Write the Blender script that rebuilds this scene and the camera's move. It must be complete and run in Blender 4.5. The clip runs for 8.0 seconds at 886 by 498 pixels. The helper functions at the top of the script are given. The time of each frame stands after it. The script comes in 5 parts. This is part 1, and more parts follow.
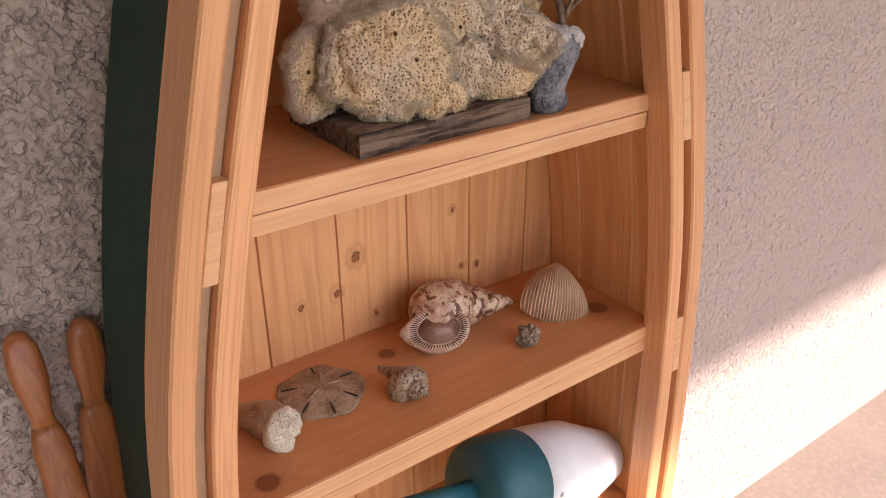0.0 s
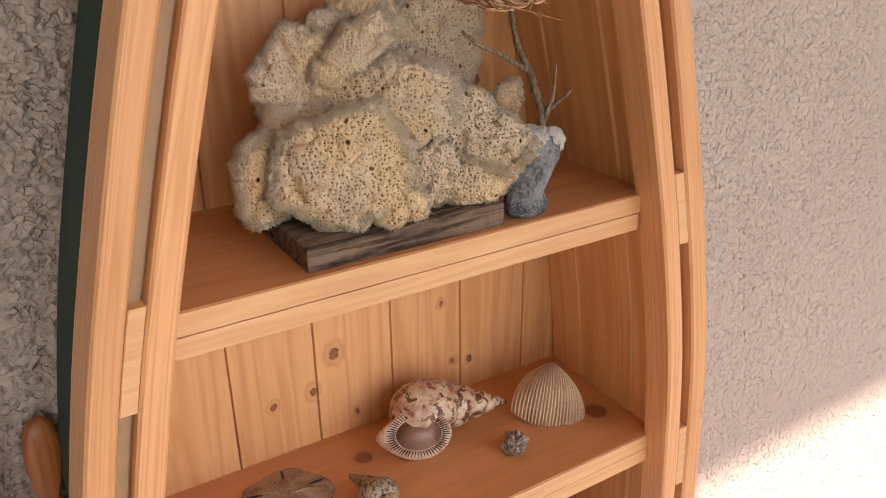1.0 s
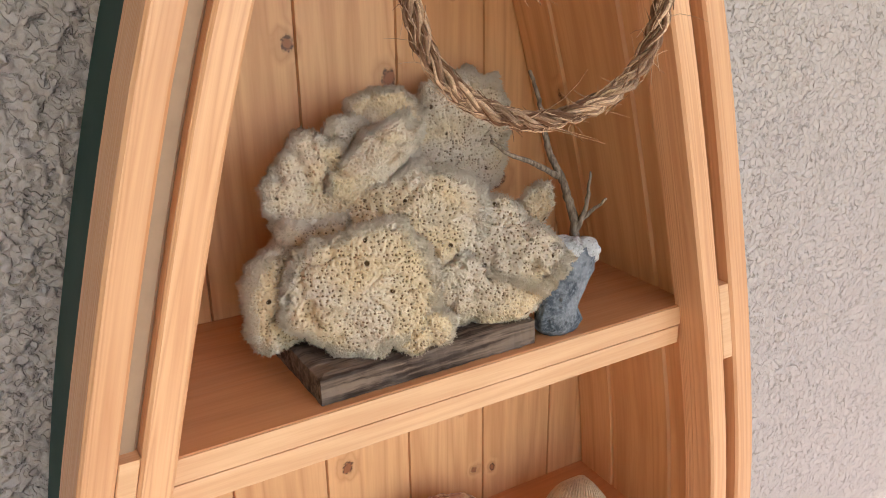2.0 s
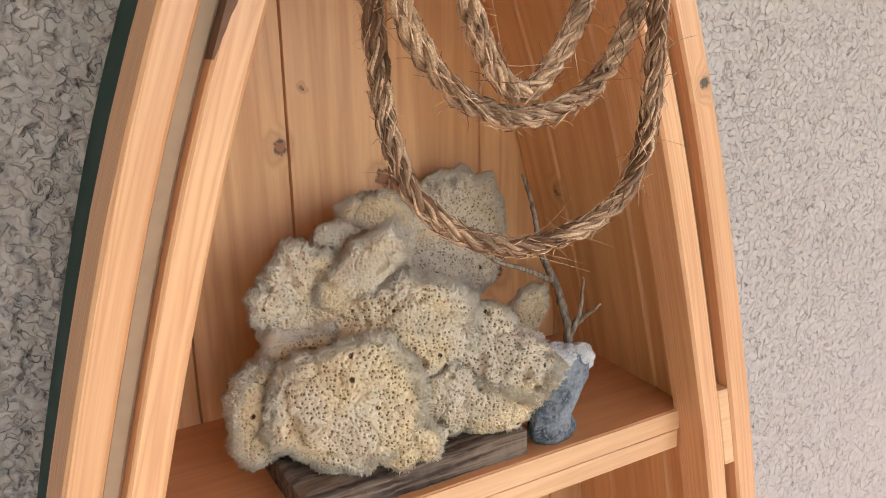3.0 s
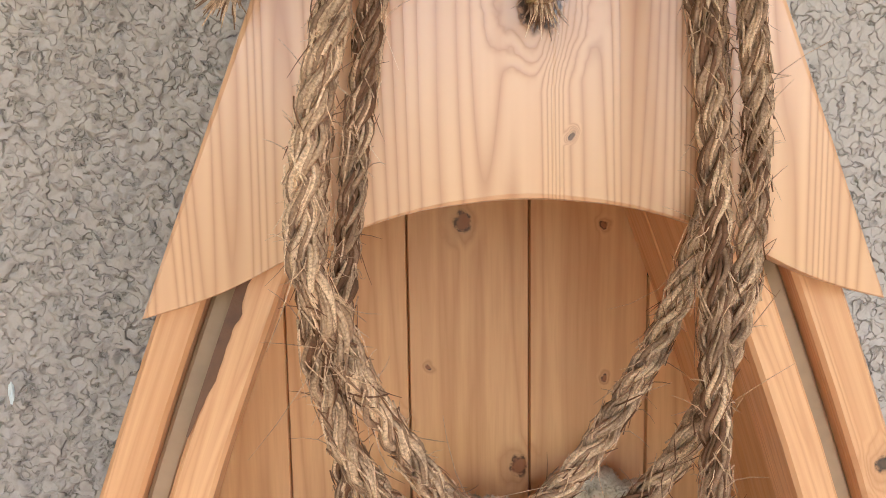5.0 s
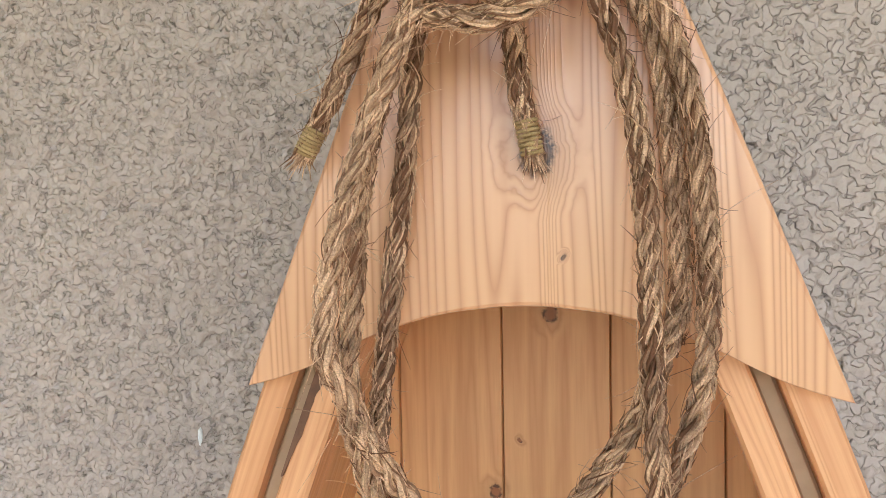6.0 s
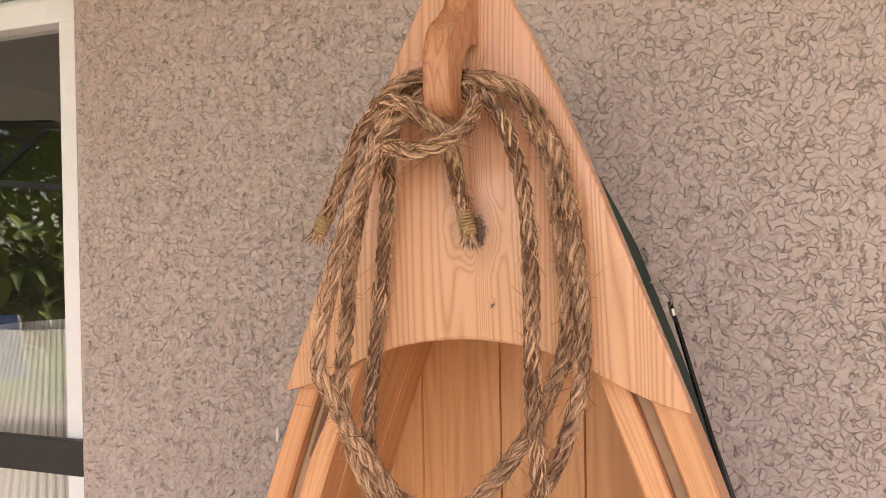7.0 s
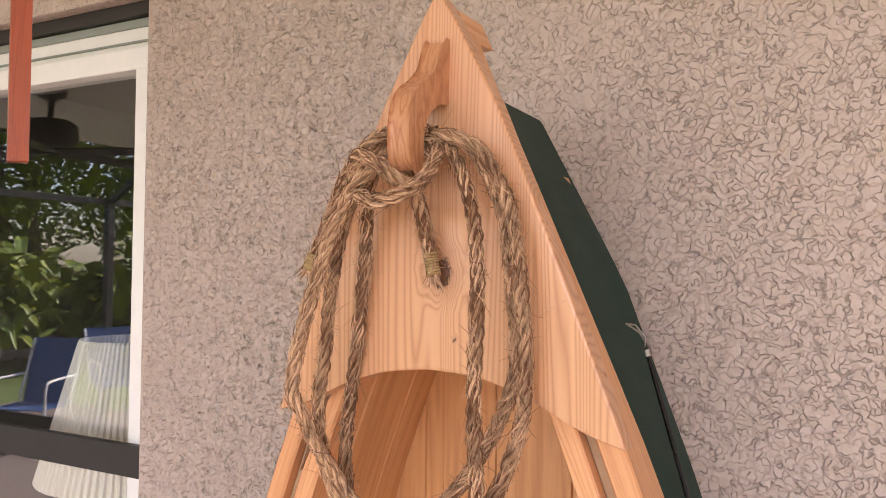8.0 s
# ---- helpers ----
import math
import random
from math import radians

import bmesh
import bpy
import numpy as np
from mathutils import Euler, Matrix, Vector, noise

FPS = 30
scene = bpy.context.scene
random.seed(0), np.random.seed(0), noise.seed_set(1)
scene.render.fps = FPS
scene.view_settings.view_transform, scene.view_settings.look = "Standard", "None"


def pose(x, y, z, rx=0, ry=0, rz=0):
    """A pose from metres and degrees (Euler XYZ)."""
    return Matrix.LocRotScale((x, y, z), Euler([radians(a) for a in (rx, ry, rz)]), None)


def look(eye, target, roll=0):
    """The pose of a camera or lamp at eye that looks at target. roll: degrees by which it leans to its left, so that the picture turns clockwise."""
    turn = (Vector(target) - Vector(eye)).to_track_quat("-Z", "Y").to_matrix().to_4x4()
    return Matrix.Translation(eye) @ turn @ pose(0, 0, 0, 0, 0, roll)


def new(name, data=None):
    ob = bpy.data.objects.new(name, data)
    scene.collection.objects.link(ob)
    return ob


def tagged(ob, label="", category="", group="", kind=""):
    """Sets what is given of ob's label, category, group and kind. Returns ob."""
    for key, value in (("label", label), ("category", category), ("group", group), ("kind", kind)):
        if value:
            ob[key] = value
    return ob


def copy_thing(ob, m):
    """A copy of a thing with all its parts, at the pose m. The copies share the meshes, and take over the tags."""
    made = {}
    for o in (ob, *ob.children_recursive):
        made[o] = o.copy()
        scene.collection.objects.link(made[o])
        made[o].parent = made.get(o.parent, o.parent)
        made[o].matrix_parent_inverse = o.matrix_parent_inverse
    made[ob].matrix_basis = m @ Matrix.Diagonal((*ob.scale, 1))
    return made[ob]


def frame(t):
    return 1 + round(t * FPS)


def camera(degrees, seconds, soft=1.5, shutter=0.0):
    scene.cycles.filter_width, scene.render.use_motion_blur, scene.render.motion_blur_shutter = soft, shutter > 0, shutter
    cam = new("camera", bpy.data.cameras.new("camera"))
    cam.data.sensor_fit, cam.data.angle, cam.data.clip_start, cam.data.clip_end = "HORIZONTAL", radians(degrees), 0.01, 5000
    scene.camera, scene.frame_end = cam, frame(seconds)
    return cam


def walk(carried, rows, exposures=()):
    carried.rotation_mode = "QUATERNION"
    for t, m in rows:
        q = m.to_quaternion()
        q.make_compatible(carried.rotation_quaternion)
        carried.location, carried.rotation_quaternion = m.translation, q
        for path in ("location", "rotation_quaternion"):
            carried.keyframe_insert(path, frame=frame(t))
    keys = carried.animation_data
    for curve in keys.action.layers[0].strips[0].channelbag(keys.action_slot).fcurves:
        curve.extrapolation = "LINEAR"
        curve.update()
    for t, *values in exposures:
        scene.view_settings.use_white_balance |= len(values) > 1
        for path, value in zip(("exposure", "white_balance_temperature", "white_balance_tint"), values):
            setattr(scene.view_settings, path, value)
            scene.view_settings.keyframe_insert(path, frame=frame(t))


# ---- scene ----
cam = camera(58.5, 8.0, soft=0.85)
PATH = [
    (0, (-0.4162, -0.4882, 1.4292), (0.3406, 0.5515, 0.7812), -0.4),
    (0.5, (-0.3528, -0.4824, 1.44), (0.3751, 0.5976, 0.8251), -0.5),
    (1, (-0.3146, -0.4774, 1.4602), (0.3823, 0.6466, 0.8885), -0.8),
    (1.5, (-0.3017, -0.4471, 1.4767), (0.3773, 0.7106, 0.9554), -1.1),
    (1.7, (-0.2966, -0.432, 1.481), (0.3881, 0.7308, 0.9778), -1.0),
    (2.8, (-0.2621, -0.4054, 1.5221), (0.4356, 0.7819, 1.1009), -1.0),
    (3, (-0.2585, -0.4082, 1.5314), (0.4255, 0.7942, 1.1333), -1.0),
    (3.5, (-0.229, -0.3852, 1.5682), (0.3974, 0.8719, 1.2478), -0.9),
    (4, (-0.198, -0.3694, 1.5984), (0.3672, 0.9288, 1.3349), -0.9),
    (4.5, (-0.1433, -0.3571, 1.6186), (0.2426, 1.0116, 1.3903), -1.1),
    (4.7, (-0.1051, -0.3607, 1.6344), (0.162, 1.0382, 1.4191), -1.0),
    (5.8, (0.0281, -0.4334, 1.6704), (-0.2225, 0.9821, 1.584), -0.9),
    (6, (0.0511, -0.4644, 1.6776), (-0.252, 0.9425, 1.6207), -1.0),
    (6.2, (0.0806, -0.5119, 1.6898), (-0.257, 0.887, 1.643), -1.1),
    (6.5, (0.1253, -0.5688, 1.6898), (-0.2642, 0.8179, 1.6654), -1.1),
    (7, (0.211, -0.617, 1.705), (-0.3038, 0.7272, 1.6927), -1.0),
    (7.5, (0.2938, -0.617, 1.7093), (-0.3348, 0.679, 1.7165), 0.3),
    (8, (0.3391, -0.63, 1.7165), (-0.3427, 0.6379, 1.7518), 0.7),
]
EXPOSURES = [(0, 1.54, 6620, 26), (0.5, 1.66, 6850, 24), (1, 1.7, 6750, 19), (1.5, 1.9, 5900, 11), (3, 2.05, 5850, 10), (4.5, 2.08, 5800, 9), (6, 2.05, 5780, 9), (6.5, 1.84, 6800, 24), (7.2, 1.94, 6750, 27), (8, 2.02, 6520, 28)]
walk(cam, [(t, look(eye, target, roll)) for t, eye, target, roll in PATH], EXPOSURES)
SKY, SUN = 0.12, 4.0

# ---- light ----
world = bpy.data.worlds.new("sky")
scene.world = world
world.use_nodes = True
sky = world.node_tree.nodes.new("ShaderNodeTexSky")
sky.sky_type, sky.sun_disc = "NISHITA", False
sky.sun_elevation, sky.sun_rotation = radians(41), radians(160)
world.node_tree.links.new(sky.outputs[0], world.node_tree.nodes["Background"].inputs[0])
world.node_tree.nodes["Background"].inputs[1].default_value = SKY
sun = new("sun", bpy.data.lights.new("sun", "SUN"))
sun.data.energy, sun.data.angle, sun.data.color = SUN, radians(1.6), (1.0, 0.94, 0.85)
sun.matrix_world = look((1.1, -3.2, 3.05), (0, 0, 0.14))


# ---- materials ----
class Nodes:
    """A material and short ways to add nodes to it."""

    def __init__(self, name, rough=0.6, spec=0.5, metal=0.0):
        self.mat = bpy.data.materials.new(name)
        self.mat.use_nodes = True
        self.nt = self.mat.node_tree
        self.bsdf = self.nt.nodes["Principled BSDF"]
        self.put(self.bsdf.inputs["Roughness"], rough)
        self.put(self.bsdf.inputs["Metallic"], metal)
        self.put(self.bsdf.inputs["Specular IOR Level"], spec)
        self.pos = self.nt.nodes.new("ShaderNodeNewGeometry").outputs["Position"]
        self.rand = self.nt.nodes.new("ShaderNodeObjectInfo").outputs["Random"]

    def put(self, socket, value):
        if isinstance(value, bpy.types.NodeSocket):
            self.nt.links.new(value, socket)
        elif isinstance(value, tuple) and len(value) == 3 and socket.type == "RGBA":
            socket.default_value = (*value, 1)
        else:
            socket.default_value = value

    def math(self, op, a, b=0.0, c=0.0, clamp=False):
        n = self.nt.nodes.new("ShaderNodeMath")
        n.operation, n.use_clamp = op, clamp
        for s, v in zip(n.inputs, (a, b, c)):
            self.put(s, v)
        return n.outputs[0]

    def vec(self, op, a, b=(0, 0, 0)):
        n = self.nt.nodes.new("ShaderNodeVectorMath")
        n.operation = op
        self.put(n.inputs[0], a)
        self.put(n.inputs[1], b)
        return n.outputs["Value"] if op in ("DISTANCE", "LENGTH", "DOT_PRODUCT") else n.outputs[0]

    def noise(self, v, scale, detail=3.0, rough=0.55, warp=0.0):
        n = self.nt.nodes.new("ShaderNodeTexNoise")
        self.put(n.inputs["Vector"], v)
        for k, val in (("Scale", scale), ("Detail", detail), ("Roughness", rough), ("Distortion", warp)):
            self.put(n.inputs[k], val)
        return n.outputs["Fac"]

    def colour_noise(self, v, scale):
        n = self.nt.nodes.new("ShaderNodeTexNoise")
        self.put(n.inputs["Vector"], v)
        self.put(n.inputs["Scale"], scale)
        return n.outputs["Color"]

    def cells(self, v, scale, feature="F1", rnd=1.0):
        n = self.nt.nodes.new("ShaderNodeTexVoronoi")
        n.feature = feature
        self.put(n.inputs["Vector"], v)
        self.put(n.inputs["Scale"], scale)
        self.put(n.inputs["Randomness"], rnd)
        return n.outputs["Distance"]

    def ramp(self, fac, a, b, lo=0.0, hi=1.0):
        """Smooth change from lo to hi while fac goes from a to b."""
        n = self.nt.nodes.new("ShaderNodeMapRange")
        n.interpolation_type = "SMOOTHSTEP"
        for s, v in zip(n.inputs, (fac, a, b, lo, hi)):
            self.put(s, v)
        return n.outputs[0]

    def mix(self, fac, a, b, how="MIX"):
        n = self.nt.nodes.new("ShaderNodeMix")
        n.data_type, n.blend_type = "RGBA", how
        self.put(n.inputs["Factor"], fac)
        self.put(n.inputs[6], a)
        self.put(n.inputs[7], b)
        return n.outputs[2]

    def bump(self, height, dist, strength=1.0, base=None):
        n = self.nt.nodes.new("ShaderNodeBump")
        self.put(n.inputs["Height"], height)
        self.put(n.inputs["Distance"], dist)
        self.put(n.inputs["Strength"], strength)
        if base is not None:
            self.put(n.inputs["Normal"], base)
        return n.outputs[0]

    def done(self, colour, normal=None, rough=None):
        self.put(self.bsdf.inputs["Base Color"], colour)
        if normal is not None:
            self.put(self.bsdf.inputs["Normal"], normal)
        if rough is not None:
            self.put(self.bsdf.inputs["Roughness"], rough)
        return self.mat


def pine(name, light, dark, knots=(), stretch=(30, 30, 1.6), rings=5.0, contrast=0.55, sharp=1.6, rough=0.42, tone=0.25, bent_grain=False, coat=0.15, heart=(0.25, 0.07, 0.018), pull=0.3, wobble=0.008, ragged=0.9):
    """Varnished softwood: rings drawn out along the board, fine streaks and knots at their places (x, y, z, radius)."""
    m = Nodes(name, rough)
    m.put(m.bsdf.inputs["Coat Weight"], coat)
    m.put(m.bsdf.inputs["Coat Roughness"], 0.22)
    grain = m.pos
    if bent_grain:
        uv = m.nt.nodes.new("ShaderNodeUVMap").outputs[0]
        split = m.nt.nodes.new("ShaderNodeSeparateXYZ")
        join = m.nt.nodes.new("ShaderNodeCombineXYZ")
        m.put(split.inputs[0], uv)
        m.put(join.inputs[0], split.outputs[0])
        m.put(join.inputs[2], split.outputs[1])
        grain = join.outputs[0]
    shift = m.vec("ADD", m.vec("MULTIPLY", grain, stretch), m.vec("MULTIPLY", m.rand, (17.0, 9.0, 31.0)))
    field = m.noise(shift, 1.0, 2.0, 0.5, 0.35)
    near, core, rim = None, None, None
    torn = m.noise(m.pos, 330.0, 2.0)
    bent = m.vec("ADD", m.vec("MULTIPLY", m.pos, (1, 1, 0.8)), m.vec("MULTIPLY", m.vec("SUBTRACT", m.colour_noise(m.pos, 90.0), (0.5, 0.5, 0.5)), (wobble, wobble, wobble)))
    for x, y, z, r in knots:
        d = m.math("DIVIDE", m.vec("DISTANCE", bent, (x, y, z * 0.8)), r * 0.72)
        n, c = m.ramp(d, 3.2, 0.0), m.ramp(d, 1.0, 0.7)
        e = m.ramp(m.math("ABSOLUTE", m.math("SUBTRACT", d, 0.85)), 0.34, 0.04)
        rim = e if rim is None else m.math("MAXIMUM", rim, e)
        near = n if near is None else m.math("MAXIMUM", near, n)
        core = c if core is None else m.math("MAXIMUM", core, c)
    if near is not None:
        field = m.math("ADD", field, m.math("MULTIPLY", near, pull))
    ring = m.math("PINGPONG", m.math("MULTIPLY", field, rings), 0.5)
    ring = m.math("POWER", m.math("MULTIPLY", ring, 2.0), sharp)
    fine = m.noise(m.vec("MULTIPLY", grain, tuple(12 * s for s in stretch)), 1.0, 2.0)
    broad = m.noise(m.vec("MULTIPLY", m.pos, (6, 6, 2)), 1.0, 2.0)
    col = m.mix(m.math("MULTIPLY", ring, contrast), light, dark)
    col = m.mix(m.ramp(fine, 0.35, 0.75, 0.0, 0.22), col, dark)
    col = m.mix(m.ramp(broad, 0.3, 0.75, 0.0, tone), col, tuple(c * 0.72 for c in dark))
    col = m.mix(m.math("MULTIPLY", m.rand, 0.22), col, tuple(c * 0.8 for c in dark))
    if near is not None:
        col = m.mix(m.math("MULTIPLY", near, 0.4), col, tuple(c * 0.6 for c in dark))
        col = m.mix(m.math("MULTIPLY", core, 0.85), col, heart)
        col = m.mix(m.math("MULTIPLY", rim, m.ramp(torn, 0.36, 0.6, 0.1 * ragged, ragged)), col, tuple(c * 0.3 for c in heart))
    nrm = m.bump(m.math("ADD", m.math("MULTIPLY", fine, 0.5), ring), 0.0005, 0.35)
    return m.done(col, nrm, m.ramp(fine, 0.2, 0.8, rough - 0.08, rough + 0.12))


def plain(name, colour, rough=0.5, metal=0.0, vary=0.15, scale=40.0, relief=0.0004, spec=0.5):
    """Paint, plastic or metal with slight unevenness at two scales."""
    m = Nodes(name, rough, spec, metal)
    a, b = m.noise(m.pos, scale, 4.0), m.noise(m.pos, scale * 0.15, 2.0)
    col = m.mix(m.ramp(a, 0.3, 0.75, 0.0, vary), colour, tuple(c * 0.55 for c in colour))
    col = m.mix(m.ramp(b, 0.35, 0.7, 0.0, vary), col, tuple(min(1, c * 1.25 + 0.01) for c in colour))
    return m.done(col, m.bump(a, relief, 0.5), m.ramp(b, 0.2, 0.8, rough - 0.08, rough + 0.1))


def stucco(name, colour):
    """Paint over knock-down stucco: a sandy coat, the shade in its hollows put into the colour."""
    m = Nodes(name, 0.45, 0.5)
    lumps, sand = m.noise(m.pos, 110.0, 3.0), m.noise(m.pos, 520.0, 3.0)
    broad, mid = m.noise(m.pos, 2.2, 3.0), m.noise(m.pos, 14.0, 3.0)
    h = m.math("ADD", m.math("MULTIPLY", lumps, 0.6), m.math("MULTIPLY", sand, 0.35))
    col = m.mix(m.ramp(broad, 0.3, 0.7, 0.0, 0.16), colour, tuple(c * 0.78 for c in colour))
    col = m.mix(m.ramp(mid, 0.35, 0.7, 0.0, 0.14), col, tuple(c * 0.8 for c in colour))
    col = m.mix(m.ramp(sand, 0.3, 0.8, 0.0, 0.14), col, tuple(min(1, c * 1.25) for c in colour))
    # short crooked crevices left by the trowel, their shade painted in as darker colour
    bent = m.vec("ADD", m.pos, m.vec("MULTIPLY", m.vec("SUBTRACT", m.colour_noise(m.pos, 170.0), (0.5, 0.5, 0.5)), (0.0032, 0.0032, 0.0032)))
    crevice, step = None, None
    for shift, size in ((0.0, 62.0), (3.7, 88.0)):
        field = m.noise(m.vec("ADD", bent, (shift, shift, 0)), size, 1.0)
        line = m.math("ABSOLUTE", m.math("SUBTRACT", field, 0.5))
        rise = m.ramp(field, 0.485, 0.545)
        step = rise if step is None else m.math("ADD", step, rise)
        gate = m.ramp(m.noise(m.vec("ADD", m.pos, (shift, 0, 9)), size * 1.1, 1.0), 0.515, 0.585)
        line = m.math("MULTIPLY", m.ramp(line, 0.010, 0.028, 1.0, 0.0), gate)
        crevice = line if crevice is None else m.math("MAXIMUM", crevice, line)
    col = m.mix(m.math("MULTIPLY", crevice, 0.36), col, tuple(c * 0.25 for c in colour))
    h = m.math("ADD", m.math("SUBTRACT", h, m.math("MULTIPLY", crevice, 2.6)), m.math("MULTIPLY", step, 1.3))
    return m.done(col, m.bump(h, 0.0012, 0.8))


KNOTS_BACK = [(-0.0235, 0.222, 1.014, 0.008), (-0.096, 0.222, 0.972, 0.0045), (0.115, 0.222, 1.037, 0.004), (-0.053, 0.222, 1.434, 0.008),
              (0.040, 0.222, 1.398, 0.010), (-0.030, 0.222, 1.481, 0.003), (0.106, 0.222, 1.588, 0.004), (0.107, 0.222, 1.468, 0.003),
              (-0.003, 0.222, 1.593, 0.009), (-0.050, 0.222, 0.975, 0.006), (0.13, 0.222, 0.955, 0.005), (0.155, 0.222, 0.95, 0.005),
              (0.16, 0.222, 1.29, 0.011), (0.0, 0.222, 0.93, 0.004)]
KNOTS_SIDE = [(0.26, 0.14, 1.0, 0.005), (0.26, 0.12, 0.93, 0.006), (0.2, 0.17, 1.377, 0.009), (0.24, 0.07, 0.95, 0.008), (0.18, 0.13, 1.48, 0.008), (0.13, 0.1, 1.52, 0.007)]
KNOTS_SHELF = [(-0.020, 0.168, 0.909, 0.0145), (-0.221, 0.057, 0.909, 0.018), (0.250, 0.095, 0.909, 0.021)]
WOOD, WOOD_D = (0.82, 0.445, 0.195), (0.55, 0.235, 0.08)
m_back = pine("pine_boards", WOOD, WOOD_D, KNOTS_BACK)
m_side = pine("pine_side_boards", WOOD, WOOD_D, KNOTS_SIDE, bent_grain=True)
m_shelf = pine("pine_shelf", (0.69, 0.305, 0.12), (0.48, 0.195, 0.07), KNOTS_SHELF, stretch=(1.6, 30, 30), contrast=0.4, heart=(0.19, 0.045, 0.014), wobble=0.003, ragged=0.25)
m_edge = pine("pine_edging", (0.78, 0.46, 0.235), (0.55, 0.25, 0.10), stretch=(2.5, 60, 60), contrast=0.4)
m_rail = pine("fir_rails", (0.80, 0.425, 0.203), (0.55, 0.22, 0.08), [(0.193, 0.003, 1.4855, 0.0075), (0.324, 0.005, 0.942, 0.007)], stretch=(60, 60, 1.3), rings=11.0, contrast=0.5, bent_grain=True, heart=(0.008, 0.006, 0.006))
m_deck = pine("pale_pine_deck", (0.85, 0.48, 0.258), (0.52, 0.225, 0.095), [(0.011, -0.021, 1.712, 0.014), (0.024, -0.021, 1.656, 0.0022)], stretch=(9, 3, 0.4), rings=78.0, contrast=0.78, sharp=2.6, rough=0.34, coat=0.4, heart=(0.10, 0.036, 0.016), pull=0.06)
m_cleat = pine("reddish_cleat_wood", (0.66, 0.33, 0.16), (0.38, 0.13, 0.045), stretch=(70, 25, 12), rings=9.0, contrast=0.7)
m_ply = plain("bare_plywood_edge", (0.40, 0.26, 0.15), 0.7, vary=0.3, scale=90)
m_green = plain("dark_green_paint", (0.011, 0.038, 0.029), 0.55, vary=0.25, spec=0.22)
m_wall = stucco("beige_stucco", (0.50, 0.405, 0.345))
m_white = plain("white_frame_paint", (0.78, 0.78, 0.75), 0.4, vary=0.08)
m_dark = plain("dark_bronze_metal", (0.035, 0.032, 0.03), 0.45, 0.3)


# ---- shaping ----
def part(name, bm, material, parent=None, label="", smooth=False, flow=None):
    """Links a bmesh as one mesh object under a thing or a part."""
    bmesh.ops.recalc_face_normals(bm, faces=bm.faces)
    if flow:
        layer = bm.loops.layers.uv.new("grain")
        for f in bm.faces:
            for lp in f.loops:
                lp[layer].uv = flow(lp.vert.co)
    me = bpy.data.meshes.new(name)
    bm.to_mesh(me)
    bm.free()
    me.materials.append(material)
    if smooth:
        me.polygons.foreach_set("use_smooth", [True] * len(me.polygons))
    ob = new(name, me)
    ob.parent = parent
    return tagged(ob, label)


def thing(name, label, category, group="", kind=""):
    return tagged(new(name), label, category, group, kind)


def loft(bm, rings, closed=True, caps=True):
    """Skin over rings of points; each ring is closed on itself."""
    vs = [[bm.verts.new(p) for p in r] for r in rings]
    n = len(vs[0])
    for a, b in zip(vs, vs[1:]):
        for i in range(n if closed else n - 1):
            bm.faces.new((a[i], a[(i + 1) % n], b[(i + 1) % n], b[i]))
    if caps:
        bm.faces.new(vs[0][::-1])
        bm.faces.new(vs[-1])
    return bm


def chamfered(x0, x1, y0, y1, z, c=0.002):
    """A ring at height z: a rectangle with cut corners."""
    return [(x0 + c, y0, z), (x1 - c, y0, z), (x1, y0 + c, z), (x1, y1 - c, z), (x1 - c, y1, z), (x0 + c, y1, z), (x0, y1 - c, z), (x0, y0 + c, z)]


def slab(bm, lo, hi, c=0.0015):
    """A board with softened edges."""
    r = bmesh.ops.create_cube(bm, size=1.0)
    for v in r["verts"]:
        v.co = Vector([lo[i] if v.co[i] < 0 else hi[i] for i in range(3)])
    if c:
        bmesh.ops.bevel(bm, geom=[e for e in bm.edges if e.verts[0] in r["verts"]], offset=c, segments=2, affect="EDGES", profile=0.6)
    return bm


def tube(bm, pts, radii, n=8, caps=True):
    """A round tube along points."""
    pts = [Vector(p) for p in pts]
    rings, side = [], None
    for i, p in enumerate(pts):
        d = (pts[min(i + 1, len(pts) - 1)] - pts[max(i - 1, 0)]).normalized()
        if side is None:
            side = d.orthogonal().normalized()
        side = (side - d * side.dot(d)).normalized()
        up = d.cross(side)
        r = radii[i] if isinstance(radii, (list, tuple)) else radii
        rings.append([p + (side * math.cos(a) + up * math.sin(a)) * r for a in (math.tau * k / n for k in range(n))])
    return loft(bm, rings, caps=caps)


def spline(ctrl, step):
    """Even points along a smooth curve through the control points."""
    c = [Vector(p) for p in ctrl]
    c = [2 * c[0] - c[1]] + c + [2 * c[-1] - c[-2]]
    out = []
    for i in range(1, len(c) - 2):
        p0, p1, p2, p3 = c[i - 1:i + 3]
        n = max(2, int((p2 - p1).length / step))
        for k in range(n):
            t = k / n
            out.append(0.5 * ((2 * p1) + (p2 - p0) * t + (2 * p0 - 5 * p1 + 4 * p2 - p3) * t * t + (3 * p1 - p0 - 3 * p2 + p3) * t ** 3))
    out.append(c[-2])
    return out


# ---- the wall, floor and room ----
WALL_Y = 0.276
DOOR_X = -0.703


def wall_piece(name, lo, hi, label):
    return tagged(part(name, slab(bmesh.new(), lo, hi, 0.004), m_wall), label, "wall", kind="structure")




